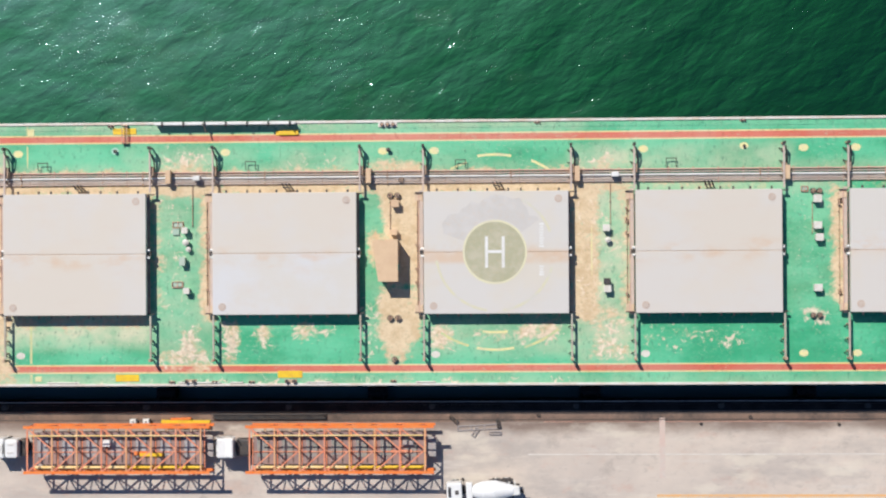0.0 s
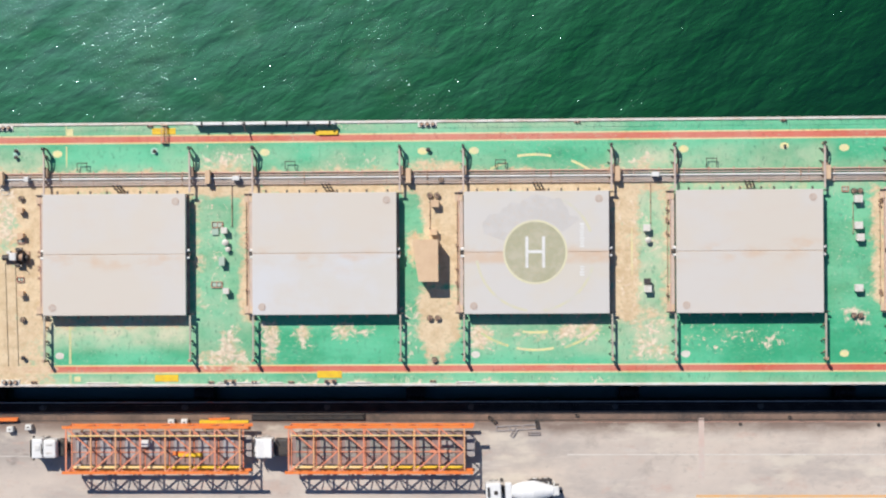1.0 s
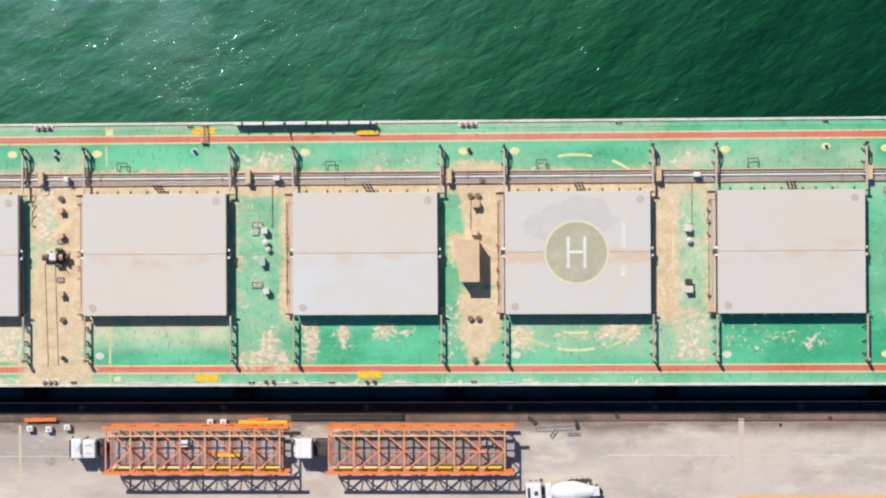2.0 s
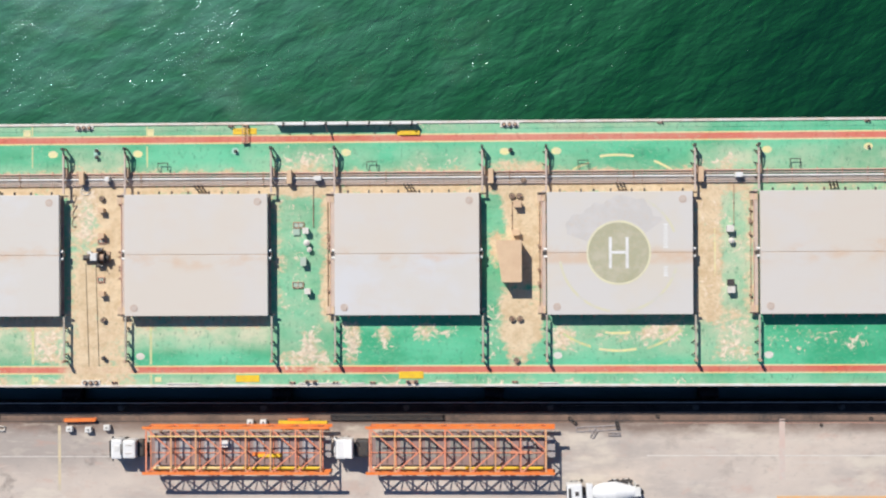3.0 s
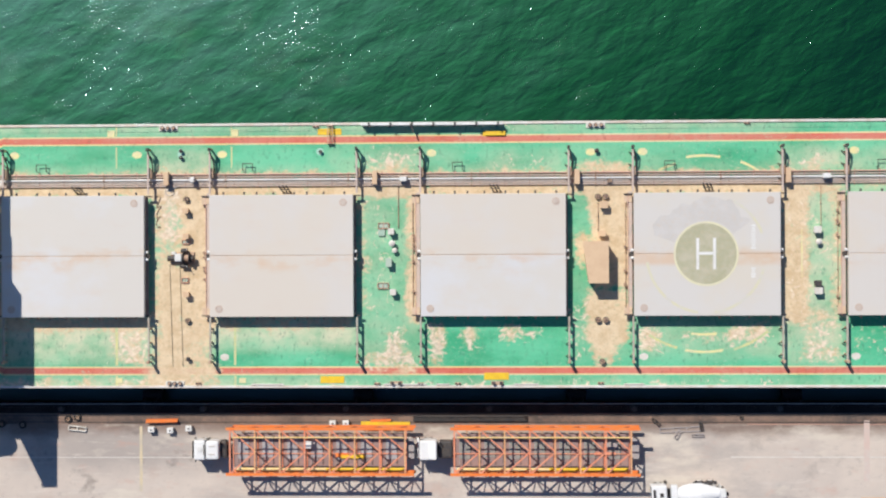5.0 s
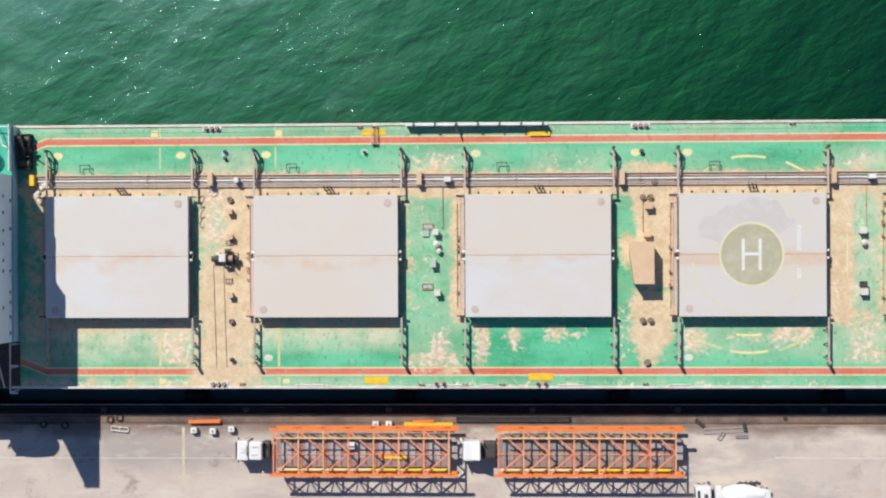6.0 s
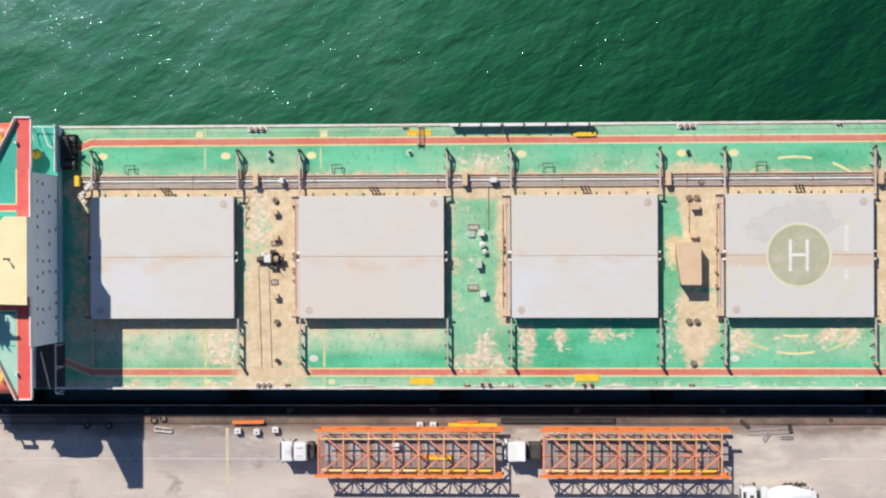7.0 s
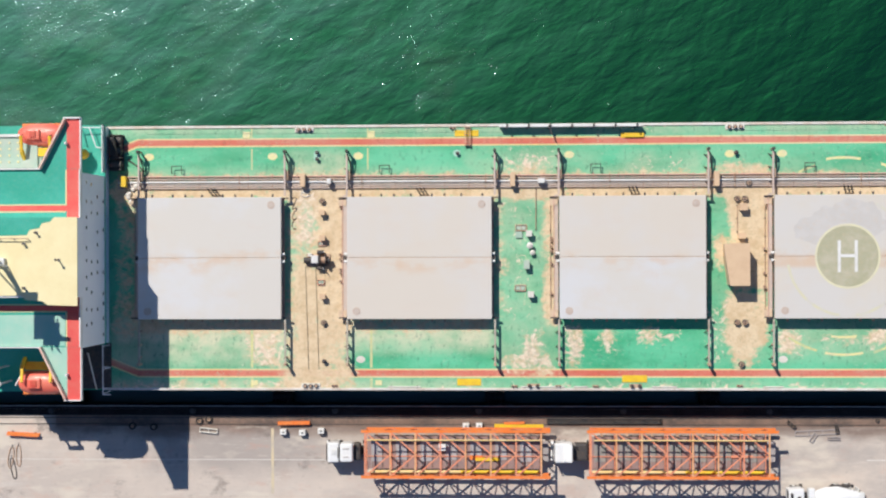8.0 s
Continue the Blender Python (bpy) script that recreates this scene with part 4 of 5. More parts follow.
# cross deck with the deckhouse
for x, y in ((-11.75, 6.95), (-10.85, 6.95), (-11.8, -7.95), (-10.85, -7.95), (-10.35, 8.85), (-11.3, -13.0)):
    manhole(x, y, 0.36)
vent_box(-11.1, 5.95, 0.9, 0.75, 0.9, M_BOX, "tan dusty vent box on the cross deck")
vent_box(-11.3, 2.5, 0.8, 0.6, 0.8, M_BOX, "tan dusty vent box on the cross deck")
dh = thing("deckhouse", (-12.1, -0.95, DECK), "tan dust-covered steel deckhouse on the cross deck", "deckhouse")
part("body", prism([(-0.85, -2.45), (1.35, -2.45), (1.35, 2.45), (-1.35, 2.45), (-1.35, 0.9)], 0, 2.55), M_BOX, dh)
part("roof", prism([(-0.95, -2.52), (1.42, -2.52), (1.42, 2.52), (-1.62, 2.52), (-1.62, 1.9)], 2.55, 2.68), M_BOX, dh)
dh_door = part("door", box((0.05, 0.8, 1.9), (1.38, -0.8, 1.0)), M_GREEN, dh, "green steel door")
part("handle", box((0.05, 0.05, 0.2), (1.42, -1.05, 1.0)), M_DARK, dh_door, "steel door handle")
# forward cross decks
vent_box(14.4, 2.85, 0.75, 0.7)
mushroom_vent(14.6, 1.4, size=0.9)
vent_box(14.45, -3.6, 0.7, 0.6, 0.9, M_DARK, "dark steel vent box on the cross deck")
vent_box(14.5, -4.5, 0.8, 0.7)
spot(12.7, 0.1, 0.08, 3.1, M_PALE_YELLOW, label="thin yellow line on the cross deck")
for x, y in ((39.3, 7.15), (40.05, 7.15), (39.2, -7.85), (40.0, -7.85)):
    manhole(x, y)
vent_box(39.7, 6.2, 0.95, 0.8)
vent_box(39.7, 3.0, 0.85, 0.75)
vent_box(39.9, 1.55, 0.8, 0.75)
vent_box(39.7, -4.5, 0.9, 0.75)
frame_box(38.3, 7.4, 0.8, 0.6)
for x, y0, y1 in ((-35.95, 8.4, 3.3), (-11.75, 6.2, 2.9), (14.95, 8.6, 3.3), (39.2, 5.8, 2.0), (-34.2, 7.4, -6.8), (-8.45, 7.0, -6.6), (16.95, 7.0, -6.6), (-59.5, 7.0, -6.8), (42.4, 7.0, -6.6)):
    p = thing("drain_pipe", (x, (y0 + y1) / 2, DECK), "thin rusty pipe along the cross deck", "pipe", "thin deck pipes")
    part("tube", rod((0, (y1 - y0) / 2, 0.14), (0, (y0 - y1) / 2, 0.14), 0.045, seg=8), M_RUSTY, p)
    n = max(2, int(abs(y1 - y0) / 2))
    for i in range(n + 1):
        part("clip", box((0.16, 0.1, 0.18), (0, (y1 - y0) / 2 * (1 - 2 * i / n) * 0.97, 0.09)), M_DARK, p)
# small fittings on the ledges aft of the hatches
jit = random.Random(12)
for x0, x1 in HATCHES[1:]:
    for y in sorted(jit.uniform(-6.2, 6.2) for _ in range(jit.choice((3, 4, 5, 6)))):
        f = thing("drain_valve", (x0 - 0.95, y, DECK), "small rusty drain valve beside the coaming", "valve", "drain valves at the coamings")
        part("stem", rod((0, 0, 0), (0, 0, 0.45), 0.05), M_DARK, f)
        part("wheel", ring(0.08, 0.18, 0.43, 0.48, 14), M_RUSTY, f)
        part("body", box((0.3, 0.25, 0.25), (0, 0, 0.2), 0.04), M_RUSTY, f)
# mooring gear at the sides
roller_chock(-64.1, 15.6)
roller_chock(-12.0, 15.6)
roller_chock(-63.4, -15.6)
for x in (-36.3, -24.0):
    bollard(x, -15.6)
for x, y in ((-60.5, -15.6), (-38.6, -15.65), (-33.3, -15.65), (-28.8, -15.65), (-46.0, 15.7), (6.2, 15.75), (31, 15.75), (-11.5, -15.6)):
    fairlead(x, y)
mushroom_vent(-62.5, 12.8, M_DARK, 0.6)
mushroom_vent(-62.5, 12.0, M_DARK, 0.6)
mushroom_vent(-45.4, 12.6, M_DARK, 0.55)
mushroom_vent(-11.9, 12.5, M_DARK, 0.7)
mushroom_vent(31.1, 12.62, M_DARK, 0.45)
for x, y, rx, ry, m in ((31.1, 12.65, 0.55, 0.42, M_PALE_YELLOW), (-45.5, 12.65, 0.45, 0.42, M_PALE_DECK), (-62.6, 12.45, 0.36, 0.7, M_PALE_DECK)):
    spot(x, y, rx, ry, m, label="pale paint patch round a ventilator")

for x, l in ((-35.2, 5.2), (-20.5, 3.0), (-52.0, 4.0), (-7.5, 2.4), (-30.6, 1.6)):
    sp = thing("spare_pole", (x, -15.72, DECK), "pale painted steel pole stowed along the side", "pole", "poles stowed at the side")
    part("pole", rod((-l / 2, 0, 0.2), (l / 2, 0, 0.2), 0.09, seg=10), M_FADED_WHITE, sp)
    for sx in (-0.4, 0.4):
        part("chock", box((0.14, 0.3, 0.14), (sx * l, 0, 0.07)), M_DARK, sp)

# gangway stowed along the sea side
gw = thing("stowed_gangway", (-31.8, 15.75, DECK), "pale steel accommodation ladder stowed on edge along the rail", "gangway")
for z in (0.3, 1.12):
    part("side_beam", box((17.2, 0.34, 0.1), (0, 0.1, z), 0.02), M_WHITE, gw)
for i in range(56):
    part("tread", box((0.27, 0.3, 0.76), (-8.4 + i * 0.305, 0.1, 0.71)), M_BED, gw)
for i in range(7):
    part("support", box((0.14, 0.5, 0.28), (-7.8 + i * 2.6, 0.0, 0.14)), M_DARK, gw)
    part("clamp", box((0.22, 0.5, 0.16), (-7.6 + i * 2.6, 0.02, 1.22), 0.03), M_DARK, gw, "dark clamp")
part("end_platform", box((2.4, 0.5, 0.1), (7.7, -1.05, 0.2), 0.02), M_YELLOW, gw, "yellow end platform")
part("hoist_arm", beam((-2.6, 0.1, 1.25), (-2.2, -1.0, 1.1), 0.16, 0.16), M_DARK, gw, "dark hoist arm")
lad = thing("embarkation_ladder", (-44.2, 14.3, DECK), "short brown ladder across the walkway", "ladder")
for sx in (-0.3, 0.3):
    part("stringer", box((0.08, 2.4, 0.08), (sx, 0.4, 0.5)), M_RUSTY, lad)
for i in range(8):
    part("rung", box((0.6, 0.07, 0.06), (0, -0.65 + i * 0.3, 0.5)), M_RUSTY, lad)
for sy in (-0.7, 1.5):
    part("foot", box((0.7, 0.08, 0.5), (0, sy, 0.25)), M_RUSTY, lad)


# ---- guard rails along both sides ----
def guard_rail(x, sign, length=12.0):
    g = thing("guard_rail", (x, sign * (BEAM - 0.13), DECK), "thin pale steel guard rail at the deck edge", "railing", "guard rails along the ship")
    for i in range(7):
        part("post", rod((i * length / 7, 0, 0.1), (i * length / 7, 0, 1.1), 0.018, seg=6), M_WHITE, g)
    for z in (1.1,):
        part("rail", rod((0, 0, z), (length, 0, z), 0.014, seg=6), M_WHITE, g)
    return g


for sign in (1, -1):
    first = guard_rail(-84.0, sign)
    for i in range(1, 12):
        if sign > 0 and i in (4, 5):
            continue
        copy_thing(first, pose(-84.0 + 12 * i, sign * (BEAM - 0.13), DECK))

# ---- accommodation block aft ----
FRONT = -88.2
house = thing("accommodation_block", (FRONT, 0, DECK), "white accommodation block with red-edged bridge wings and a cream roof", "superstructure")
WING = 11.65
part("poop_deck", prism([(-12.6, -16.02), (-3.4, -16.03), (-3.4, -10.4), (0.4, -10.4), (0.4, 16.05), (-12.6, 16.02)], 2.75, 3.0), M_GREEN, house, "green painted poop deck")
part("poop_front", box((0.2, 26.3, 2.74), (-0.1, 2.85, 1.37)), M_WALL, house)
part("poop_front", box((0.2, 5.5, 2.74), (-3.5, -13.15, 1.37)), M_WALL, house)
part("poop_front", box((3.2, 0.2, 2.74), (-1.8, -10.2, 1.37)), M_WALL, house)
part("poop_side", box((12.3, 0.2, 2.74), (-6.4, 15.9, 1.37)), M_WALL, house)
part("poop_side", box((9.0, 0.2, 2.74), (-8.1, -15.9, 1.37)), M_WALL, house)
part("poop_rail", box((0.1, 5.7, 0.9), (0.28, 13.2, 3.45)), M_WHITE, house, "pale steel rail")
# open well with a white rail on the quay side
# dark sheet over the green side deck, standing in for its shade
part("well_shade", box((3.6, 5.6, 0.02), (-1.55, -13.2, 0.012)), M_DARK, house, "dark sheet standing for shade on the side deck")
part("well_rail", box((0.12, 6.0, 0.12), (0.05, -13.4, 3.0)), M_WHITE, house, "white rail over the stair well")
for y in (-10.6, -13.4, -16.3):
    part("well_post", box((0.1, 0.1, 3.0), (0.05, y, 1.5)), M_WHITE, house)
part("well_rail", rod((-2.0, -11.4, 2.3), (-1.0, -15.9, 2.0), 0.09), M_FADED_WHITE, house, "pale slanting pole")
for y in (-13.1, -16.4):
    part("lamp_bracket", box((0.9, 0.14, 0.14), (0.5, y, 2.9)), M_WHITE, house, "white lamp bracket")
# rails and gear on the sea side of the poop
for x0, y0, x1, y1 in ((-2.6, 15.7, 0.2, 15.7), (-2.6, 15.7, -2.2, 14.2), (-1.2, 15.7, -0.4, 13.4), (-0.4, 13.4, 0.2, 13.2)):
    part("poop_rail", rod((x0, y0, 4.0), (x1, y1, 4.0), 0.07), M_WHITE, house, "white hand rail")
    part("rail_post", rod((x0, y0, 3.0), (x0, y0, 4.0), 0.05), M_WHITE, house)
tw = prism([(0.3, -10.2), (0.3, 9.9), (-16.0, 9.9), (-16.0, -10.2)], 3.0, WING - 0.2)
for v in tw.verts:
    if v.co.x > 0 and v.co.z > 5:
        v.co.x = 0.02
part("tower", tw, M_WALL, house, "white tower of cabins")
part("boat_deck", box((9.3, 4.3, 0.25), (-10.55, 12.45, 7.08)), M_PALE_GREEN, house, "pale green boat deck")
part("boat_deck", box((9.3, 2.45, 0.25), (-10.55, -11.28, 7.08)), M_GREEN, house, "green boat deck")
for x in (-14.6, -6.4):
    part("pillar", box((0.25, 0.25, 6.95), (x, 14.3, 3.47)), M_WHITE, house)
    part("pillar", box((0.25, 0.25, 6.95), (x, -12.3, 3.47)), M_WHITE, house)
part("deck_panel", box((13.6, 3.55, 0.02), (-8.52, -8.15, WING + 0.012)), M_PALE_DECK, house, "pale green painted bridge deck")
part("bridge_deck", prism([(0.0, -10.05), (0.0, 10.3), (-16.2, 10.3), (-16.2, -10.05)], WING - 0.2, WING), M_GREEN, house, "green painted bridge deck")
for sy, yi in ((-1, -10.05), (1, 10.3)):
    yo = sy * 16.1
    part("wing", prism([(-1.5, yi), (0.0, yi), (0.0, yo), (-1.5, yo)], WING - 0.25, WING + 0.02), M_RED_PALE, house, "faded red bridge wing")
    part("wing_gusset", prism([(-1.51, yi), (-1.51, sy * 15.8), (-4.4, yi)], WING - 0.25, WING - 0.01), M_GREEN if sy > 0 else M_PALE_DECK, house)
    part("wing_rail", beam((-1.6, sy * 15.9, WING + 0.35), (-4.5, yi, WING + 0.35), 0.2, 0.8), M_SALMON, house, "slanting pale salmon bulwark")
    part("wing_rail", box((1.9, 0.16, 0.4), (-0.85, yo, WING + 0.1)), M_WHITE, house, "white bulwark")
    part("wing_post", box((0.25, 0.25, 0.6), (-1.5, sy * 13.2, WING + 0.3)), M_WHITE, house, "white lamp post")
    part("side_bulwark", box((11.8, 0.14, 0.4), (-10.3, yi, WING + 0.1)), M_WHITE, house, "white bulwark")
    part("wing_bulwark", box((0.14, 5.9, 0.5), (0.1, sy * 13.2, WING - 0.1)), M_WHITE, house, "white bulwark")
part("front_edge", box((0.14, 20.2, 0.8), (0.1, 0.1, WING + 0.1)), M_WHITE, house, "white bulwark along the bridge front")
part("front_walkway", box((1.4, 20.3, 0.02), (-0.8, 0.12, WING + 0.012)), M_RED_PALE, house, "red painted walkway")
for y0, y1 in ((6.2, 10.2), (-10.0, -6.1)):
    part("walkway_line", box((0.14, y1 - y0, 0.02), (-1.58, (y0 + y1) / 2, WING + 0.012)), M_PALE_YELLOW, house, "yellow edge line")
for y in (5.8, -5.6):
    part("side_walkway", box((14.6, 0.62, 0.02), (-8.81, y, WING + 0.012)), M_RED_PALE, house, "red painted walkway")
    for s in (-0.4, 0.4):
        part("walkway_line", box((14.6, 0.12, 0.02), (-8.96, y + s, WING + 0.012)), M_PALE_YELLOW, house, "yellow edge line")
part("wheelhouse", box((15.6, 9.0, 2.2), (-7.5, 0.2, WING + 1.1)), M_WALL, house, "white wheelhouse")
part("wheelhouse_roof", prism([(-15.6, -4.1), (-6.0, -4.1), (-5.4, -4.6), (-3.6, -4.7), (-3.0, -5.15), (0.4, -5.25), (0.4, 4.72), (-2.2, 4.72), (-2.7, 4.2), (-3.6, 4.05), (-3.9, 3.5), (-5.0, 3.3), (-5.3, 2.7), (-15.6, 2.5)], WING + 2.2, WING + 2.35), M_CREAM, house, "cream dusty wheelhouse roof")
part("roof_edge", prism([(-2.22, 4.72), (-15.6, 4.72), (-15.6, 2.52), (-5.32, 2.72), (-5.02, 3.32), (-3.92, 3.52), (-3.62, 4.07), (-2.72, 4.22)], WING + 2.2, WING + 2.3), M_GREEN, house, "green roof strip")
rng = random.Random(5)
for row, z in enumerate((3.55, 5.65, 7.75, 9.45)):
    for i in range(11):
        y = -9.2 + i * 1.8 + rng.uniform(-0.4, 0.4)
        if rng.random() < 0.25:
            continue
        x = 0.3 - 0.28 * (z - 3.0) / 7.2
        w = part("window", box((0.05, 0.5, 0.55), (x + 0.005, y, z)), M_WHITE, house)
        part("pane", box((0.05, 0.36, 0.4), (x + 0.02, y, z)), M_GLASS, w, "dark glass pane")
for dx, y, h in ((-4.2, 3.0, 0.5), (-5.6, 1.75, 0.4), (-1.7, -0.05, 1.1), (-5.6, -3.2, 0.45)):
    m = thing("roof_aerial", (FRONT + dx, y, DECK + WING + 2.35), "short dark aerial on the wheelhouse roof", "aerial", "roof aerials")
    part("base", box((0.3, 0.3, 0.1), (0, 0, 0.05), 0.02), M_BEAM, m)
    part("stalk", rod((0, 0, 0.1), (0, 0, h), 0.07), M_DARK, m)
    part("cap", rod((0, 0, h), (0, 0, h + 0.15), 0.14, seg=12), M_DARK, m)
rr = thing("roof_rail", (FRONT - 7.6, 2.35, DECK + WING + 2.35), "low brown steel rail on the wheelhouse roof", "rail")
part("bar", rod((-2.6, 0, 0.5), (2.5, 0, 0.5), 0.06), M_RUSTY, rr)
for x in (-2.4, -0.8, 0.8, 2.4):
    part("post", rod((x, 0, 0), (x, 0, 0.5), 0.05), M_RUSTY, rr)
# the radar mast on the wheelhouse roof
mast = thing("radar_mast", (-96.5, -0.3, DECK + WING + 2.35), "white radar mast on the wheelhouse roof", "mast")
part("foot", box((1.1, 0.9, 0.5), (0, 0, 0.25), 0.08), M_WHITE, mast)
part("pole", rod((0, 0, 0.4), (0, 0, 8.6), 0.24, seg=14, r2=0.16), M_WHITE, mast)
for z, w, d in ((6.0, 2.4, 3.6), (7.6, 1.9, 2.6)):
    part("platform", box((w, d, 0.1), (0, -0.6, z)), M_WHITE, mast)
for z, l, y in ((6.1, 3.0, -1.6), (8.6, 2.4, 0.0)):
    base = part("scanner_base", rod((0.2, y, z), (0.2, y, z + 0.4), 0.2), M_WHITE, mast)
    part("scanner", box((l, 0.3, 0.35), (0.2, y, z + 0.55), 0.05), M_WHITE, base, "white radar scanner")
for i, y in enumerate((-2.2, -1.7, -1.1, 0.5)):
    part("aerial", rod((0.7 - 0.4 * i, y, 6.0), (0.7 - 0.4 * i, y, 8.3 + 0.3 * (i % 2)), 0.07), M_WHITE, mast)
for z, y0, y1 in ((6.9, -3.0, 1.2), (8.2, -1.6, 1.6)):
    part("yard", beam((0.4, y0, z), (0.4, y1, z), 0.14, 0.14), M_WHITE, mast)
for sx, sy in ((-0.8, -0.5), (0.8, -0.5)):
    part("stay_leg", rod((sx, sy, 0.0), (0, 0, 5.9), 0.1), M_WHITE, mast)


def lifeboat(sign):
    lb = thing("lifeboat", (-93.9, sign * 14.55, DECK + 3.0), "enclosed orange lifeboat hanging in its davit", "lifeboat", "lifeboats")
    bm = bmesh.new()
    bmesh.ops.create_uvsphere(bm, u_segments=28, v_segments=16, radius=1)
    for v in bm.verts:
        x, y, z = v.co
        k = (1 - min(1, abs(x)) ** 3.2) ** 0.5
        rr = math.hypot(y, z) or 1
        v.co = (x * 3.1, y / rr * 1.35 * k, z / rr * (0.95 if z > 0 else 1.2) * k + 4.1)
    part("hull", bm, M_ORANGE_BOAT, lb, "orange boat shell", smooth=True)
    canopy = part("canopy", box((1.6, 1.2, 0.5), (-0.9, 0, 5.05), 0.15), M_ORANGE_BOAT, lb)
    part("hatch", box((0.7, 0.7, 0.12), (-0.9, 0, 5.35), 0.04), M_RED, canopy)
    part("rubbing_strake", box((5.0, 2.74, 0.12), (0, 0, 4.1), 0.05), M_TRUSS, lb)
    for x in (-2.2, 1.2):
        part("davit", beam((x, -sign * 2.9, 4.21 if x < 0 else 0), (x, -sign * 1.9, 5.3), 0.4, 0.4), M_YELLOW, lb, "yellow davit arm")
        part("davit", beam((x, -sign * 1.9, 5.3), (x, -sign * 0.2, 5.6), 0.3, 0.3), M_YELLOW, lb, "yellow davit arm")
        part("fall", rod((x, -sign * 0.2, 5.6), (x, 0, 4.9), 0.04), M_DARK, lb, "wire fall")
        part("cradle", box((0.3, 1.6, 3.0), (x, 0, 1.5)), M_WHITE, lb)
    part("davit_deck", box((4.4, 1.0, 0.1), (0.0, -sign * 2.0, 4.3), 0.02), M_YELLOW, lb, "yellow boarding platform")
    part("davit_leg", box((0.2, 0.2, 4.3), (1.6, -sign * 2.2, 2.15)), M_YELLOW, lb)
    return lb


pv = thing("poop_vent", (FRONT - 1.9, 12.5, DECK + 3.0), "yellow cowl ventilator on the poop deck", "ventilator")
part("stem", rod((0, 0, 0), (0, 0, 1.0), 0.3, seg=16), M_FADED_YELLOW, pv)
part("cowl", rod((0, 0, 1.0), (0, 0, 1.35), 0.62, seg=20, r2=0.3), M_YELLOW, pv, "yellow cowl")
part("base_flange", rod((0, 0, 0), (0, 0, 0.06), 0.42, seg=16), M_RUSTY, pv)
hw = thing("hose_winch", (-87.1, 12.9, DECK), "dark oily hose winch beside the house", "winch")
part("frame", box((1.7, 4.4, 0.15), (0, 0, 0.1), 0.03), M_DARK, hw)
for y in (-1.5, 0.2, 1.5):
    part("drum", rod((-0.7, y, 0.75), (0.7, y, 0.75), 0.55, seg=20), M_DARK, hw, "dark drum")
    part("drum_shaft", rod((-0.85, y, 0.75), (0.85, y, 0.75), 0.1), M_RUSTY, hw)
for y in (-2.1, -0.65, 0.85, 2.1):
    part("side_frame", box((1.6, 0.12, 1.2), (0, y, 0.7), 0.03), M_DARK, hw)
vb = thing("valve_box", (-86.15, 9.35, DECK), "yellow valve box at the end of the pipe run", "box", "boxes over the pipe run")
part("body", box((0.6, 1.3, 0.8), (0, 0, 0.6), 0.06), M_YELLOW, vb)
part("leg", box((0.4, 1.0, 0.25), (0, 0, 0.12)), M_RUSTY, vb)
heap = bmesh.new()
for i in range(9):
    a = i * 0.7
    bmesh.ops.create_uvsphere(heap, u_segments=10, v_segments=6, radius=0.28, matrix=Matrix.Translation((0.5 * math.cos(a) - 0.05 * i, 1.0 - 0.27 * i + 0.2 * math.sin(a * 2), 0.16)) @ Matrix.Diagonal((1, 1, 0.55, 1)))
alone("rope_heap", heap, M_FADED_WHITE, (-85.2, 7.9, DECK), "heap of pale rope on the deck", "rope")
bx = thing("deck_locker", (-98.0, 12.5, DECK + 7.205), "flat pale green locker with rows of knobs on its lid", "locker")
part("lid", box((7.0, 3.7, 0.25), (0, 0, 0.125), 0.04), M_PALE_GREEN, bx)
for i in range(4):
    for k in range(3):
        part("knob", rod((-0.9 + 1.05 * k, -1.1 + i * 0.75, 0.25), (-0.9 + 1.05 * k, -1.1 + i * 0.75, 0.33), 0.13, seg=10), M_PALE_YELLOW, bx, "pale yellow knob")
part("rim", box((7.4, 0.14, 0.5), (0, -1.95, 0.25), 0.02), M_WHITE, bx, "white edge board")
part("rim", box((6.0, 0.3, 0.5), (-0.4, 1.98, 0.25), 0.02), M_WHITE, bx, "white edge board")
fr = thing("davit_frame", (-98.0, -14.0, DECK), "white steel davit frame beside the lifeboat", "davit")
for x, y, l, w, t in ((-2.0, -0.7, 1.9, 0.4, 0), (-1.6, 0.4, 0.22, 2.0, 8), (1.15, 0.0, 0.16, 2.0, -28), (-2.3, 0.9, 1.0, 0.3, 20)):
    bm = box((l, w, 0.3), (0, 0, 7.1), 0.04)
    bmesh.ops.rotate(bm, cent=(0, 0, 0), matrix=Matrix.Rotation(radians(t), 3, "Z"), verts=bm.verts)
    bmesh.ops.translate(bm, vec=(x, y, 0), verts=bm.verts)
    part("beam", bm, M_WHITE, fr)
for x, y in ((-2.7, -0.7), (-1.3, -0.7), (-1.65, 1.1), (1.15, 0.0)):
    part("post", box((0.2, 0.2, 7.0), (x, y, 3.5)), M_WHITE, fr)
lifeboat(1)
lifeboat(-1)
for sy in (1,):
    st = thing("stairway", (-87.2, sy * 13.5, DECK), "dark steel stairs up to the poop deck", "stairs", "stairs at the house")
    for sx in (-0.4, 0.4):
        part("stringer", beam((sx, -sy * 2.6, 0.0), (sx, sy * 1.2, 2.9), 0.08, 0.25), M_DARK, st)
    for i in range(12):
        part("tread", box((0.75, 0.26, 0.04), (0, -sy * 2.4 + sy * 0.31 * i, 0.2 + 0.225 * i)), M_DARK, st)


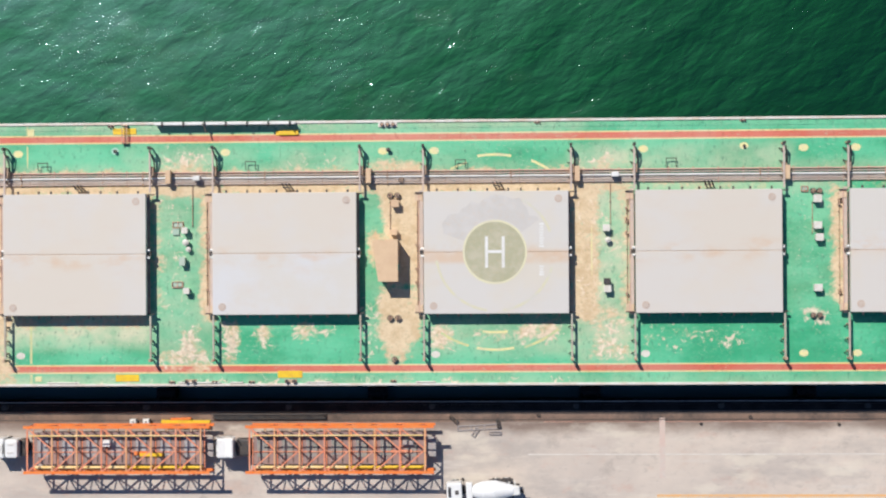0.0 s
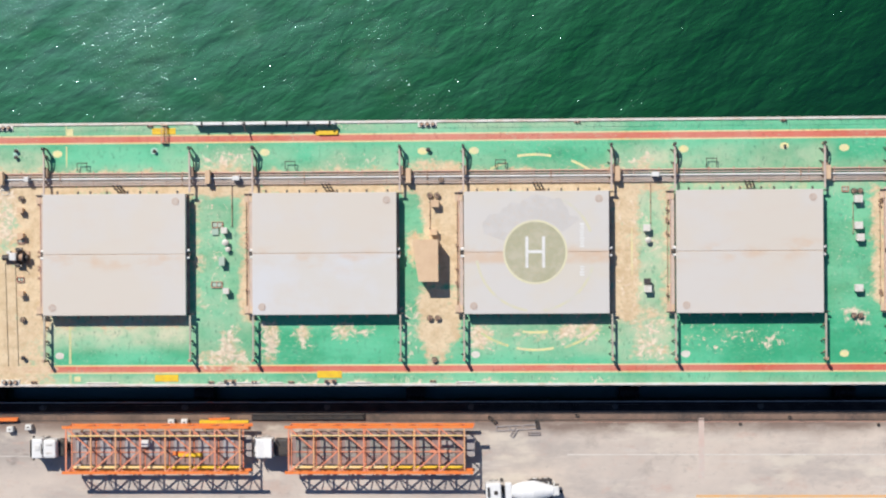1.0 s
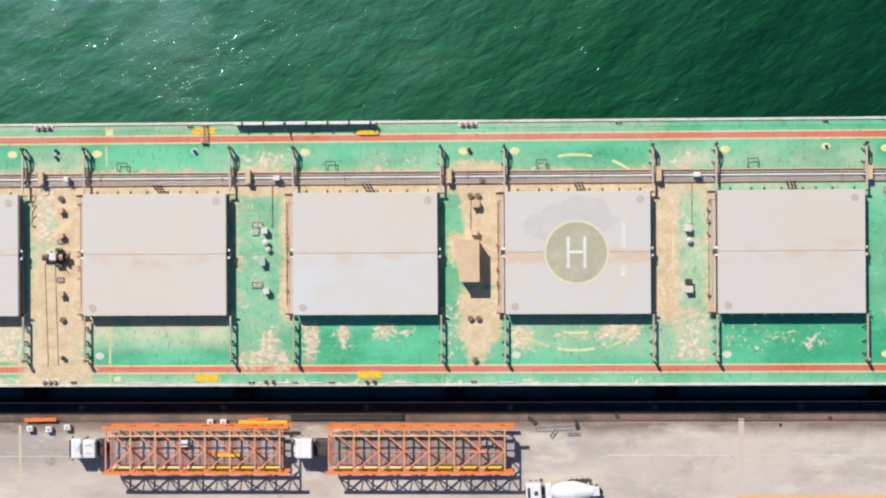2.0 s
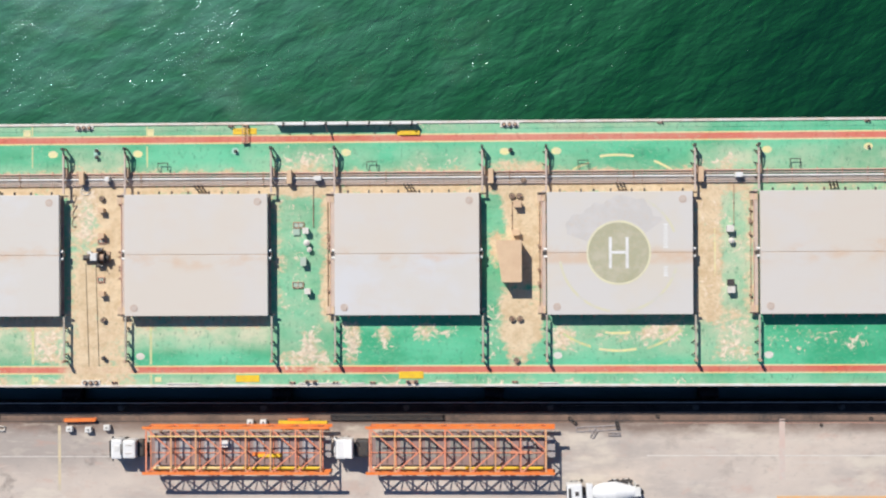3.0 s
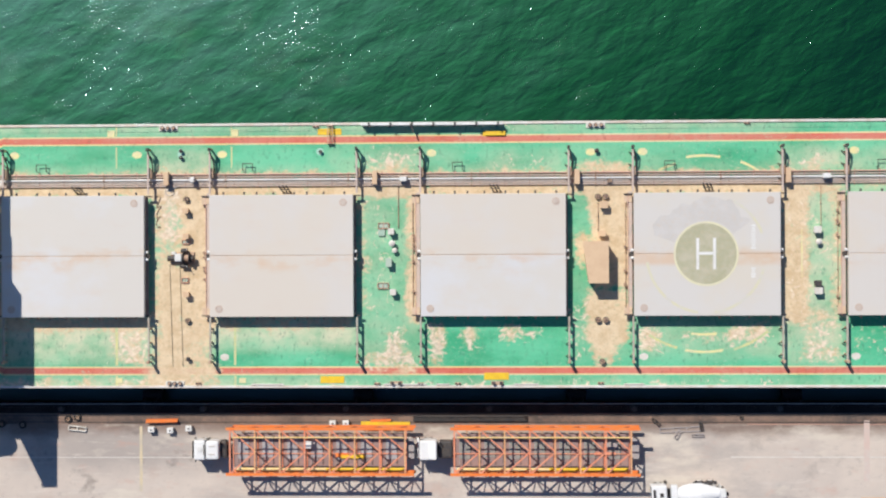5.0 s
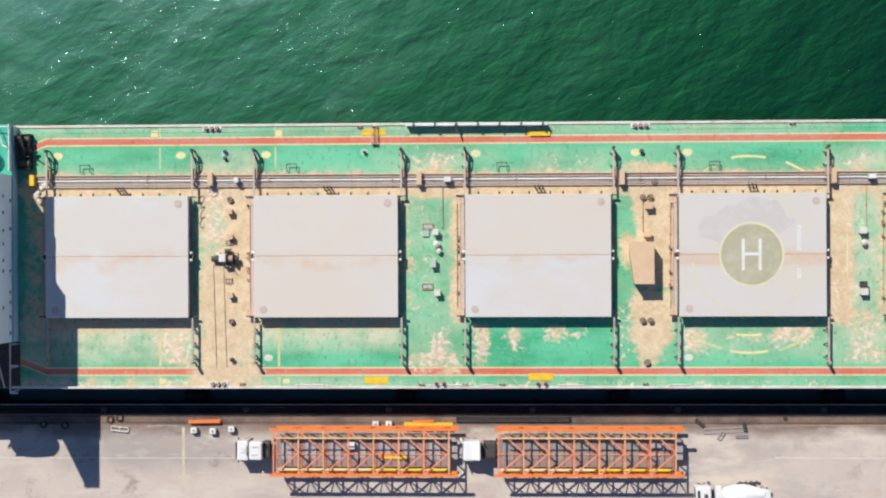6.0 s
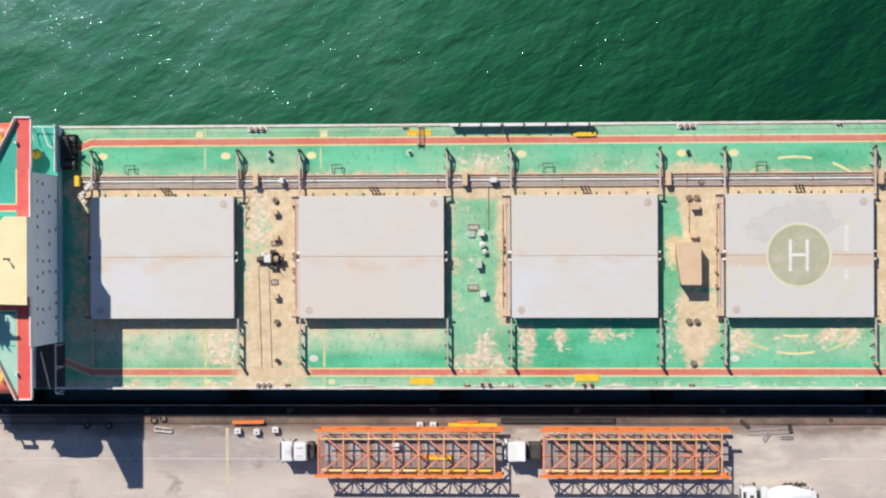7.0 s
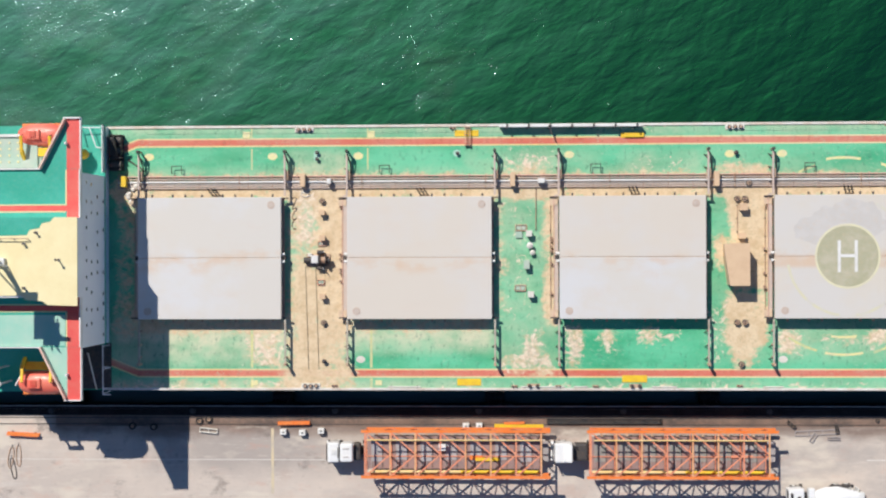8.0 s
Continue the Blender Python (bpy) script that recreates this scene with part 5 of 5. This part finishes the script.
# ---- lorries with lattice girders ----
def lorry(x, y, sleeper=True):
    t = thing("flatbed_lorry", (x, y, QUAY), "white-cabbed flatbed lorry under a lattice girder", "lorry", "lorries on the quay")
    cab = box((1.55 if sleeper else 2.3, 2.45, 2.1), (-0.86 if sleeper else -0.35, 0, 1.7), 0.22)
    for v in cab.verts:
        if v.co.x < -1.2 and v.co.z > 1.8:
            v.co.x += 0.22 * (v.co.z - 1.8)
    cab_part = part("cab", cab, M_CAB, t, "white cab")
    if sleeper:
        part("sleeper", box((1.6, 2.3, 2.25), (0.86, 0, 1.78), 0.26), M_CAB, t, "white sleeper cabin")
        part("roof_hatch", box((0.55, 0.6, 0.1), (-0.7, 0.1, 2.79), 0.03), M_WHITE, cab_part, "pale roof hatch")
        part("roof_lamp_bar", box((0.12, 1.3, 0.12), (-0.18, 0, 2.8), 0.03), M_DARK, cab_part, "dark roof lamp bar")
        for sy in (-1, 1):
            part("air_horn", rod((0.4, sy * 0.5, 2.95), (1.2, sy * 0.5, 2.95), 0.05), M_PIPE_GREY, t)
    else:
        wind = box((1.0, 2.2, 0.8), (0.3, 0, 2.95), 0.12)
        for v in wind.verts:
            if v.co.x < 0.35:
                v.co.z -= 0.45 * (v.co.z > 3.0)
        part("roof_deflector", wind, M_CAB, cab_part, "white sloping roof deflector")
    part("exhaust", rod((1.75 if sleeper else 1.1, 1.0, 0.9), (1.75 if sleeper else 1.1, 1.0, 3.0), 0.09), M_PIPE_GREY, t, "grey exhaust stack")
    part("windscreen", box((0.06, 2.1, 0.8), (-1.62, 0, 2.2), 0.02), M_GLASS, cab_part, "dark windscreen")
    part("bumper", box((0.3, 2.45, 0.45), (-1.62, 0, 0.55), 0.06), M_CAB, cab_part)
    for sy in (-1, 1):
        part("mirror", box((0.12, 0.25, 0.5), (-1.35, sy * 1.4, 2.1), 0.03), M_DARK, cab_part, "dark mirror")
    part("chassis", box((5.4, 0.9, 0.3), (2.6, 0, 0.85)), M_DARK, t)
    part("tank", box((0.9 if sleeper else 1.9, 2.2, 1.4), (2.1 if sleeper else 1.85, 0, 1.3), 0.3), M_DARK, t, "dark unit behind the cab")
    part("bed", box((22.5, 2.5, 0.2), (14.6, 0, 1.15), 0.02), M_BED, t, "grey steel flatbed")
    for i in range(7):
        part("bolster", box((0.3, 5.6, 0.25), (4.5 + i * 3.1, 0, 1.37)), M_RUSTY, t)
    for x2 in (-0.3, 3.2, 4.6, 18.0, 19.4, 20.8, 22.2):
        for sy in (-1, 1):
            w = part("wheel", rod((x2, sy * 0.85, 0.5), (x2, sy * 1.22, 0.5), 0.5, seg=20), M_RUBBER, t, "black tyre")
            part("rim", rod((x2, sy * 1.2, 0.5), (x2, sy * 1.24, 0.5), 0.27, seg=14), M_WHITE, w)
    return t


def girder(x, y, extra):
    """A box girder of lattice steel, seven bays long; its origin is the lower aft end on the centre line."""
    g = thing("lattice_girder", (x, y, QUAY + 1.63), "orange steel lattice box girder lying on a lorry", "girder", "lattice girders")
    n, bay, hw, top = 7, 3.08, 2.8, 2.35
    L = n * bay
    for sy in (-1, 1):
        part("top_chord", box((L + 1.6, 0.34, 0.2), (L / 2 + 0.3, sy * hw, top)), M_TRUSS, g, "bright orange chord")
        part("bottom_chord", box((L + 1.2, 0.36, 0.2), (L / 2 + 0.6, sy * hw, 0.0)), M_TRUSS, g, "bright orange chord")
    part("pipe", rod((0.3, 1.75, 2.5), (L - 0.2, 1.75, 2.5), 0.09), M_CREAM_PIPE, g, "faded yellow pipe along the girder")
    part("pipe", rod((0.3, -2.45, 0.36), (L * 0.55 - 0.2, -2.45, 0.36), 0.19), M_CREAM_PIPE, g, "faded yellow pipe along the girder")
    part("pipe", rod((L * 0.55 - 0.2, -2.45, 0.36), (L - 0.2, -2.45, 0.36), 0.19), M_YELLOW, g, "yellow pipe along the girder")
    for i in range(n + 1):
        px_ = i * bay
        part("top_tie", box((0.19, 2 * hw, 0.16), (px_, 0, top)), M_TRUSS_CREAM if i % 3 else M_TRUSS_PALE, g)
        part("bottom_tie", box((0.12, 2 * hw, 0.12), (px_, 0, 0.0)), M_TRUSS_PALE, g)
        for sy in (-1, 1):
            part("upright", box((0.14, 0.13, top), (px_, sy * hw, top / 2)), M_TRUSS_PALE, g)
    for i in range(n):
        a = i * bay
        for sy in (-1, 1):
            part("top_brace", beam((a + 0.1, sy * (hw - 0.15), top), (a + bay - 0.08, sy * 0.1, top), 0.17, 0.13), M_TRUSS_PALE, g)
            part("side_brace", beam((a, sy * hw, 0.05), (a + bay / 2, sy * hw, top), 0.13, 0.12), M_TRUSS_PALE, g)
            part("side_brace", beam((a + bay, sy * hw, 0.05), (a + bay / 2, sy * hw, top), 0.13, 0.12), M_TRUSS_PALE, g)
        part("floor_plate", box((bay - 0.3, 4.0, 0.05), (a + bay / 2, -0.1, 0.12)), M_FLOOR, g, "dusty pinkish floor plate")
        part("floor_grating", box((1.5, 2.6, 0.04), (a + bay * 0.42, 0.1 + 0.2 * (i % 2), 0.17)), M_GRATING_PALE if extra else M_GRATING, g, "grey floor grating")
        for q in (0.2, 0.42, 0.64):
            part("floor_rib", box((0.07, 3.6, 0.08), (a + bay * q, -0.1, 0.2)), M_BED if q < 0.5 else M_DARK, g, "thin floor rib")
        part("floor_bar", box((bay, 0.1, 0.12), (a + bay / 2, -0.55, 0.25)), M_TRUSS_PALE, g)
    if extra:
        part("carton", box((0.9, 0.8, 0.7), (9.4, 0.6, 0.5), 0.03), M_WHITE, g, "pale grey box inside the girder")
        part("plank", box((3.0, 0.4, 0.15), (15.0, -0.9, 0.3)), M_YELLOW, g, "yellow plate inside the girder")
        part("plank", box((1.6, 0.5, 0.15), (13.6, -0.7, 0.28)), M_TRUSS, g, "orange plate inside the girder")
    else:
        part("carton", box((1.3, 0.7, 0.4), (19.4, 0.5, 0.35), 0.03), M_BED, g, "grey box inside the girder")
        part("plank", box((2.6, 0.3, 0.15), (18.6, -0.5, 0.3)), M_TRUSS_PALE, g, "faded orange bar inside the girder")
    return g


LOAD_Y = -24.1
lorry(-60.2, LOAD_Y)
girder(-56.9, LOAD_Y, True)
lorry(-32.3, LOAD_Y, False)
girder(-29.3, LOAD_Y, False)


# ---- concrete mixer ----
def mixer(x, y, turn):
    t = thing("mixer_lorry", (x, y, QUAY), "white concrete mixer lorry on the quay", "lorry", "lorries on the quay")
    t.rotation_euler = (0, 0, radians(turn))
    cab_part = part("cab", box((1.9, 2.35, 2.0), (-3.6, 0, 1.7), 0.2), M_CAB, t, "white cab")
    part("windscreen", box((0.05, 2.0, 0.8), (-4.57, 0, 2.1), 0.02), M_GLASS, cab_part, "dark windscreen")
    part("roof_hatch", box((0.45, 0.5, 0.08), (-3.3, 0.0, 2.73), 0.02), M_DARK, cab_part, "dark roof hatch")
    part("roof_sign", box((0.3, 1.2, 0.2), (-4.2, 0.1, 2.78), 0.04), M_DARK, cab_part, "dark roof visor")
    part("water_tank", box((0.8, 2.3, 1.0), (-1.75, 0, 2.2), 0.15), M_CAB, t, "white water tank")
    part("chassis", box((8.6, 0.95, 0.3), (0.2, 0, 0.9)), M_DARK, t)
    drum = bmesh.new()
    tilt = Matrix.Translation((1.2, 0, 2.45)) @ Matrix.Rotation(radians(-8), 4, "Y")
    for a, b, r1, r2 in ((-2.5, -2.0, 0.72, 0.98), (-2.0, -1.0, 0.98, 1.24), (-1.0, 0.3, 1.24, 1.27), (0.3, 1.4, 1.27, 0.98), (1.4, 2.6, 0.98, 0.62)):
        bmesh.ops.create_cone(drum, cap_ends=True, segments=28, radius1=r1, radius2=r2, depth=b - a, matrix=tilt @ Matrix.Translation(((a + b) / 2, 0, 0)) @ Matrix.Rotation(radians(90), 4, "Y"))
    part("drum", drum, M_CAB, t, "white mixing drum", smooth=False)
    part("hopper", box((0.9, 1.1, 0.8), (4.0, 0, 2.9), 0.1), M_WHITE, t, "white charging hopper")
    part("chute", box((0.9, 0.5, 0.2), (4.5, -0.3, 1.9), 0.05), M_DARK, t, "dark chute")
    for sx in (3.6, 4.3):
        part("stanchion", box((0.12, 1.8, 1.8), (sx - 0.4, 0, 1.7)), M_WHITE, t)
    for x2 in (-3.5, 1.6, 2.95):
        for sy in (-1, 1):
            w = part("wheel", rod((x2, sy * 0.8, 0.5), (x2, sy * 1.2, 0.5), 0.5, seg=20), M_RUBBER, t, "black tyre")
            part("rim", rod((x2, sy * 1.18, 0.5), (x2, sy * 1.22, 0.5), 0.27, seg=14), M_WHITE, w)
    for sy in (-1, 1):
        part("mudguard", box((3.0, 0.4, 0.1), (2.2, sy * 1.0, 1.1), 0.03), M_DARK, t)


mixer(-0.6, -29.45, 2.5)


# ---- loose things on the quay ----
def block(x, y, turn=0):
    b = thing("fender_block", (x, y, QUAY), "small white weight block with a lifting eye on the quay", "block", "white blocks on the quay")
    b.rotation_euler = (0, 0, radians(turn))
    part("body", box((0.8, 0.7, 0.75), (0, 0, 0.375), 0.08), M_WHITE, b)
    part("eye", rod((-0.12, 0, 0.8), (0.12, 0, 0.8), 0.07), M_DARK, b, "dark lifting eye")


for x, y in ((-44.6, -21.05), (-42.95, -21.05), (-62.75, -21.7), (-65.1, -21.95), (-67.5, -21.85)):
    block(x, y)


def beam_pile(x, y, l, m, lab, w=0.5, turn=0.0, n=2):
    b = thing("steel_beam", (x, y, QUAY), lab, "beam", "loose steel beams")
    b.rotation_euler = (0, 0, radians(turn))
    part("web", box((l, 0.06, 0.4), (0, 0, 0.32)), m, b)
    for z in (0.1, 0.54):
        part("flange", box((l, w, 0.06), (0, 0, z)), m, b)
    for i in range(n):
        part("packing", box((0.15, w + 0.3, 0.07), (-l * 0.35 + i * l * 0.7 / max(1, n - 1), 0, 0.035)), M_DARK, b)


beam_pile(-38.0, -21.3, 6.1, M_YELLOW, "yellow painted steel beam lying on the quay", 0.82, -0.5)
beam_pile(-38.6, -20.72, 2.6, M_TRUSS, "orange painted steel beam lying on the quay", 0.26, 2)
beam_pile(-66.2, -20.75, 4.0, M_TRUSS, "orange painted steel beam lying on the quay", 0.42, 1)
beam_pile(-100.6, -22.25, 4.1, M_TRUSS, "orange painted steel beam lying on the quay", 0.45, -3)


def frame_piece(x, y, l, w, lab, turn=0.0, m=None, h=0.35):
    """A lattice section lying flat."""
    f = thing("lattice_section", (x, y, QUAY), lab, "lattice", "lattice sections on the quay")
    f.rotation_euler = (0, 0, radians(turn))
    m = m or M_DARK
    for sy in (-1, 1):
        part("chord", box((l, 0.12, h), (0, sy * w / 2, h / 2)), m, f)
    n = max(2, int(l / 1.6))
    for i in range(n + 1):
        part("tie", box((0.09, w, 0.1), (-l / 2 + i * l / n, 0, h * 0.6)), m, f)
    return f


gang = frame_piece(-27.4, -20.45, 14.2, 0.6, "dark lattice gangway lying along the quay edge")
part("tread_plate", box((14.0, 0.5, 0.05), (0, 0, 0.1)), M_DARK, gang, "dark tread plate")
for i in range(8):
    part("rail_post", box((0.1, 0.1, 0.9), (-6.6 + i * 1.9, 0.3, 0.45)), M_DARK, gang)
part("hand_rail", rod((-6.8, 0.3, 0.9), (6.8, 0.3, 0.9), 0.05), M_DARK, gang)
frame_piece(-1.3, -21.9, 5.0, 0.55, "thin grey pipe frame on the quay", 3, M_BED, 0.12)
frame_piece(1.3, -21.5, 0.9, 0.3, "dark scrap bar on the quay", 100)
frame_piece(0.9, -22.6, 1.5, 0.3, "grey scrap bar on the quay", 0, M_BED, 0.2)
frame_piece(-1.6, -22.5, 1.2, 0.4, "grey scrap bar on the quay", 60, M_BED, 0.2)
for k, (x, y) in enumerate(((-102.3, -25.2), (-101.3, -25.0), (-102.0, -26.6))):
    sl = thing("wire_sling", (x, y, QUAY), "looped steel wire sling lying on the quay", "sling", "wire slings on the quay")
    sl.rotation_euler = (0, 0, radians(-6 + 8 * k))
    lp = bmesh.new()
    way = [(0.34 * math.sin(a) * (1 + 0.15 * math.sin(2 * a + k)), 1.35 * math.cos(a), 0.05) for a in (i * math.pi / 12 for i in range(25))]
    for p, q in zip(way, way[1:]):
        rod(p, q, 0.06, lp, 6)
    part("loop", lp, M_RUSTY if k < 2 else M_DARK, sl)
    part("ferrule", rod((0, 1.25, 0.07), (0, 1.65, 0.07), 0.09), M_PIPE_GREY, sl)
for x, y in ((-78.2, -20.55), (-77.0, -20.35), (-86.7, -21.2), (-84.0, -21.3)):
    ty = thing("old_tyre", (x, y, QUAY), "worn black tyre lying on the quay", "tyre", "tyres on the quay")
    part("tyre", ring(0.24, 0.45, 0, 0.24, 24), M_RUBBER, ty)
    part("rim", ring(0.12, 0.25, 0.04, 0.18, 18), M_RUSTY, ty)
frame_piece(-77.0, -21.75, 2.2, 0.5, "pale timber skid on the quay", -6, M_FADED_WHITE, 0.3)
frame_piece(-4.3, -20.9, 1.2, 0.3, "dark scrap bar on the quay", -40)


def quay_bollard(x):
    b = thing("quay_bollard", (x, -19.25, QUAY), "dark cast iron bollard on the quay edge", "bollard", "quay bollards")
    part("base_plate", rod((0, 0, 0), (0, 0, 0.06), 0.4, seg=18), M_DARK, b)
    part("post", rod((0, 0, 0.05), (0, 0, 0.5), 0.22, seg=16), M_DARK, b)
    part("head", rod((0, 0, 0.5), (0, 0, 0.66), 0.34, seg=16), M_DARK, b)


for i in range(9):
    quay_bollard(-97 + i * 18.0)
for x, y, r in ((6.3, -20.4, 0.28), (-3.2, -28.4, 0.2), (32.6, -20.7, 0.25), (26.5, -21.5, 0.2), (43.5, -21.6, 0.2)):
    k = alone("rope_coil", ring(r * 0.45, r, 0, 0.16, 18), M_DARK, (x, y, QUAY + 0.001), "small dark coil of rope on the quay", "rope", "rope coils on the quay")
for i in range(6):
    fd = thing("fender", (-95 + i * 27.0, QUAY_EDGE + 0.75, 1.6), "black rubber quay fender between hull and quay", "fender", "quay fenders")
    part("tube", rod((-1.2, 0, 0), (1.2, 0, 0), 0.7, seg=20), M_RUBBER, fd)
    for sx in (-0.8, 0.8):
        part("chain", rod((sx, -0.3, 0.4), (sx, -0.78, 2.3), 0.05, seg=6), M_DARK, fd)
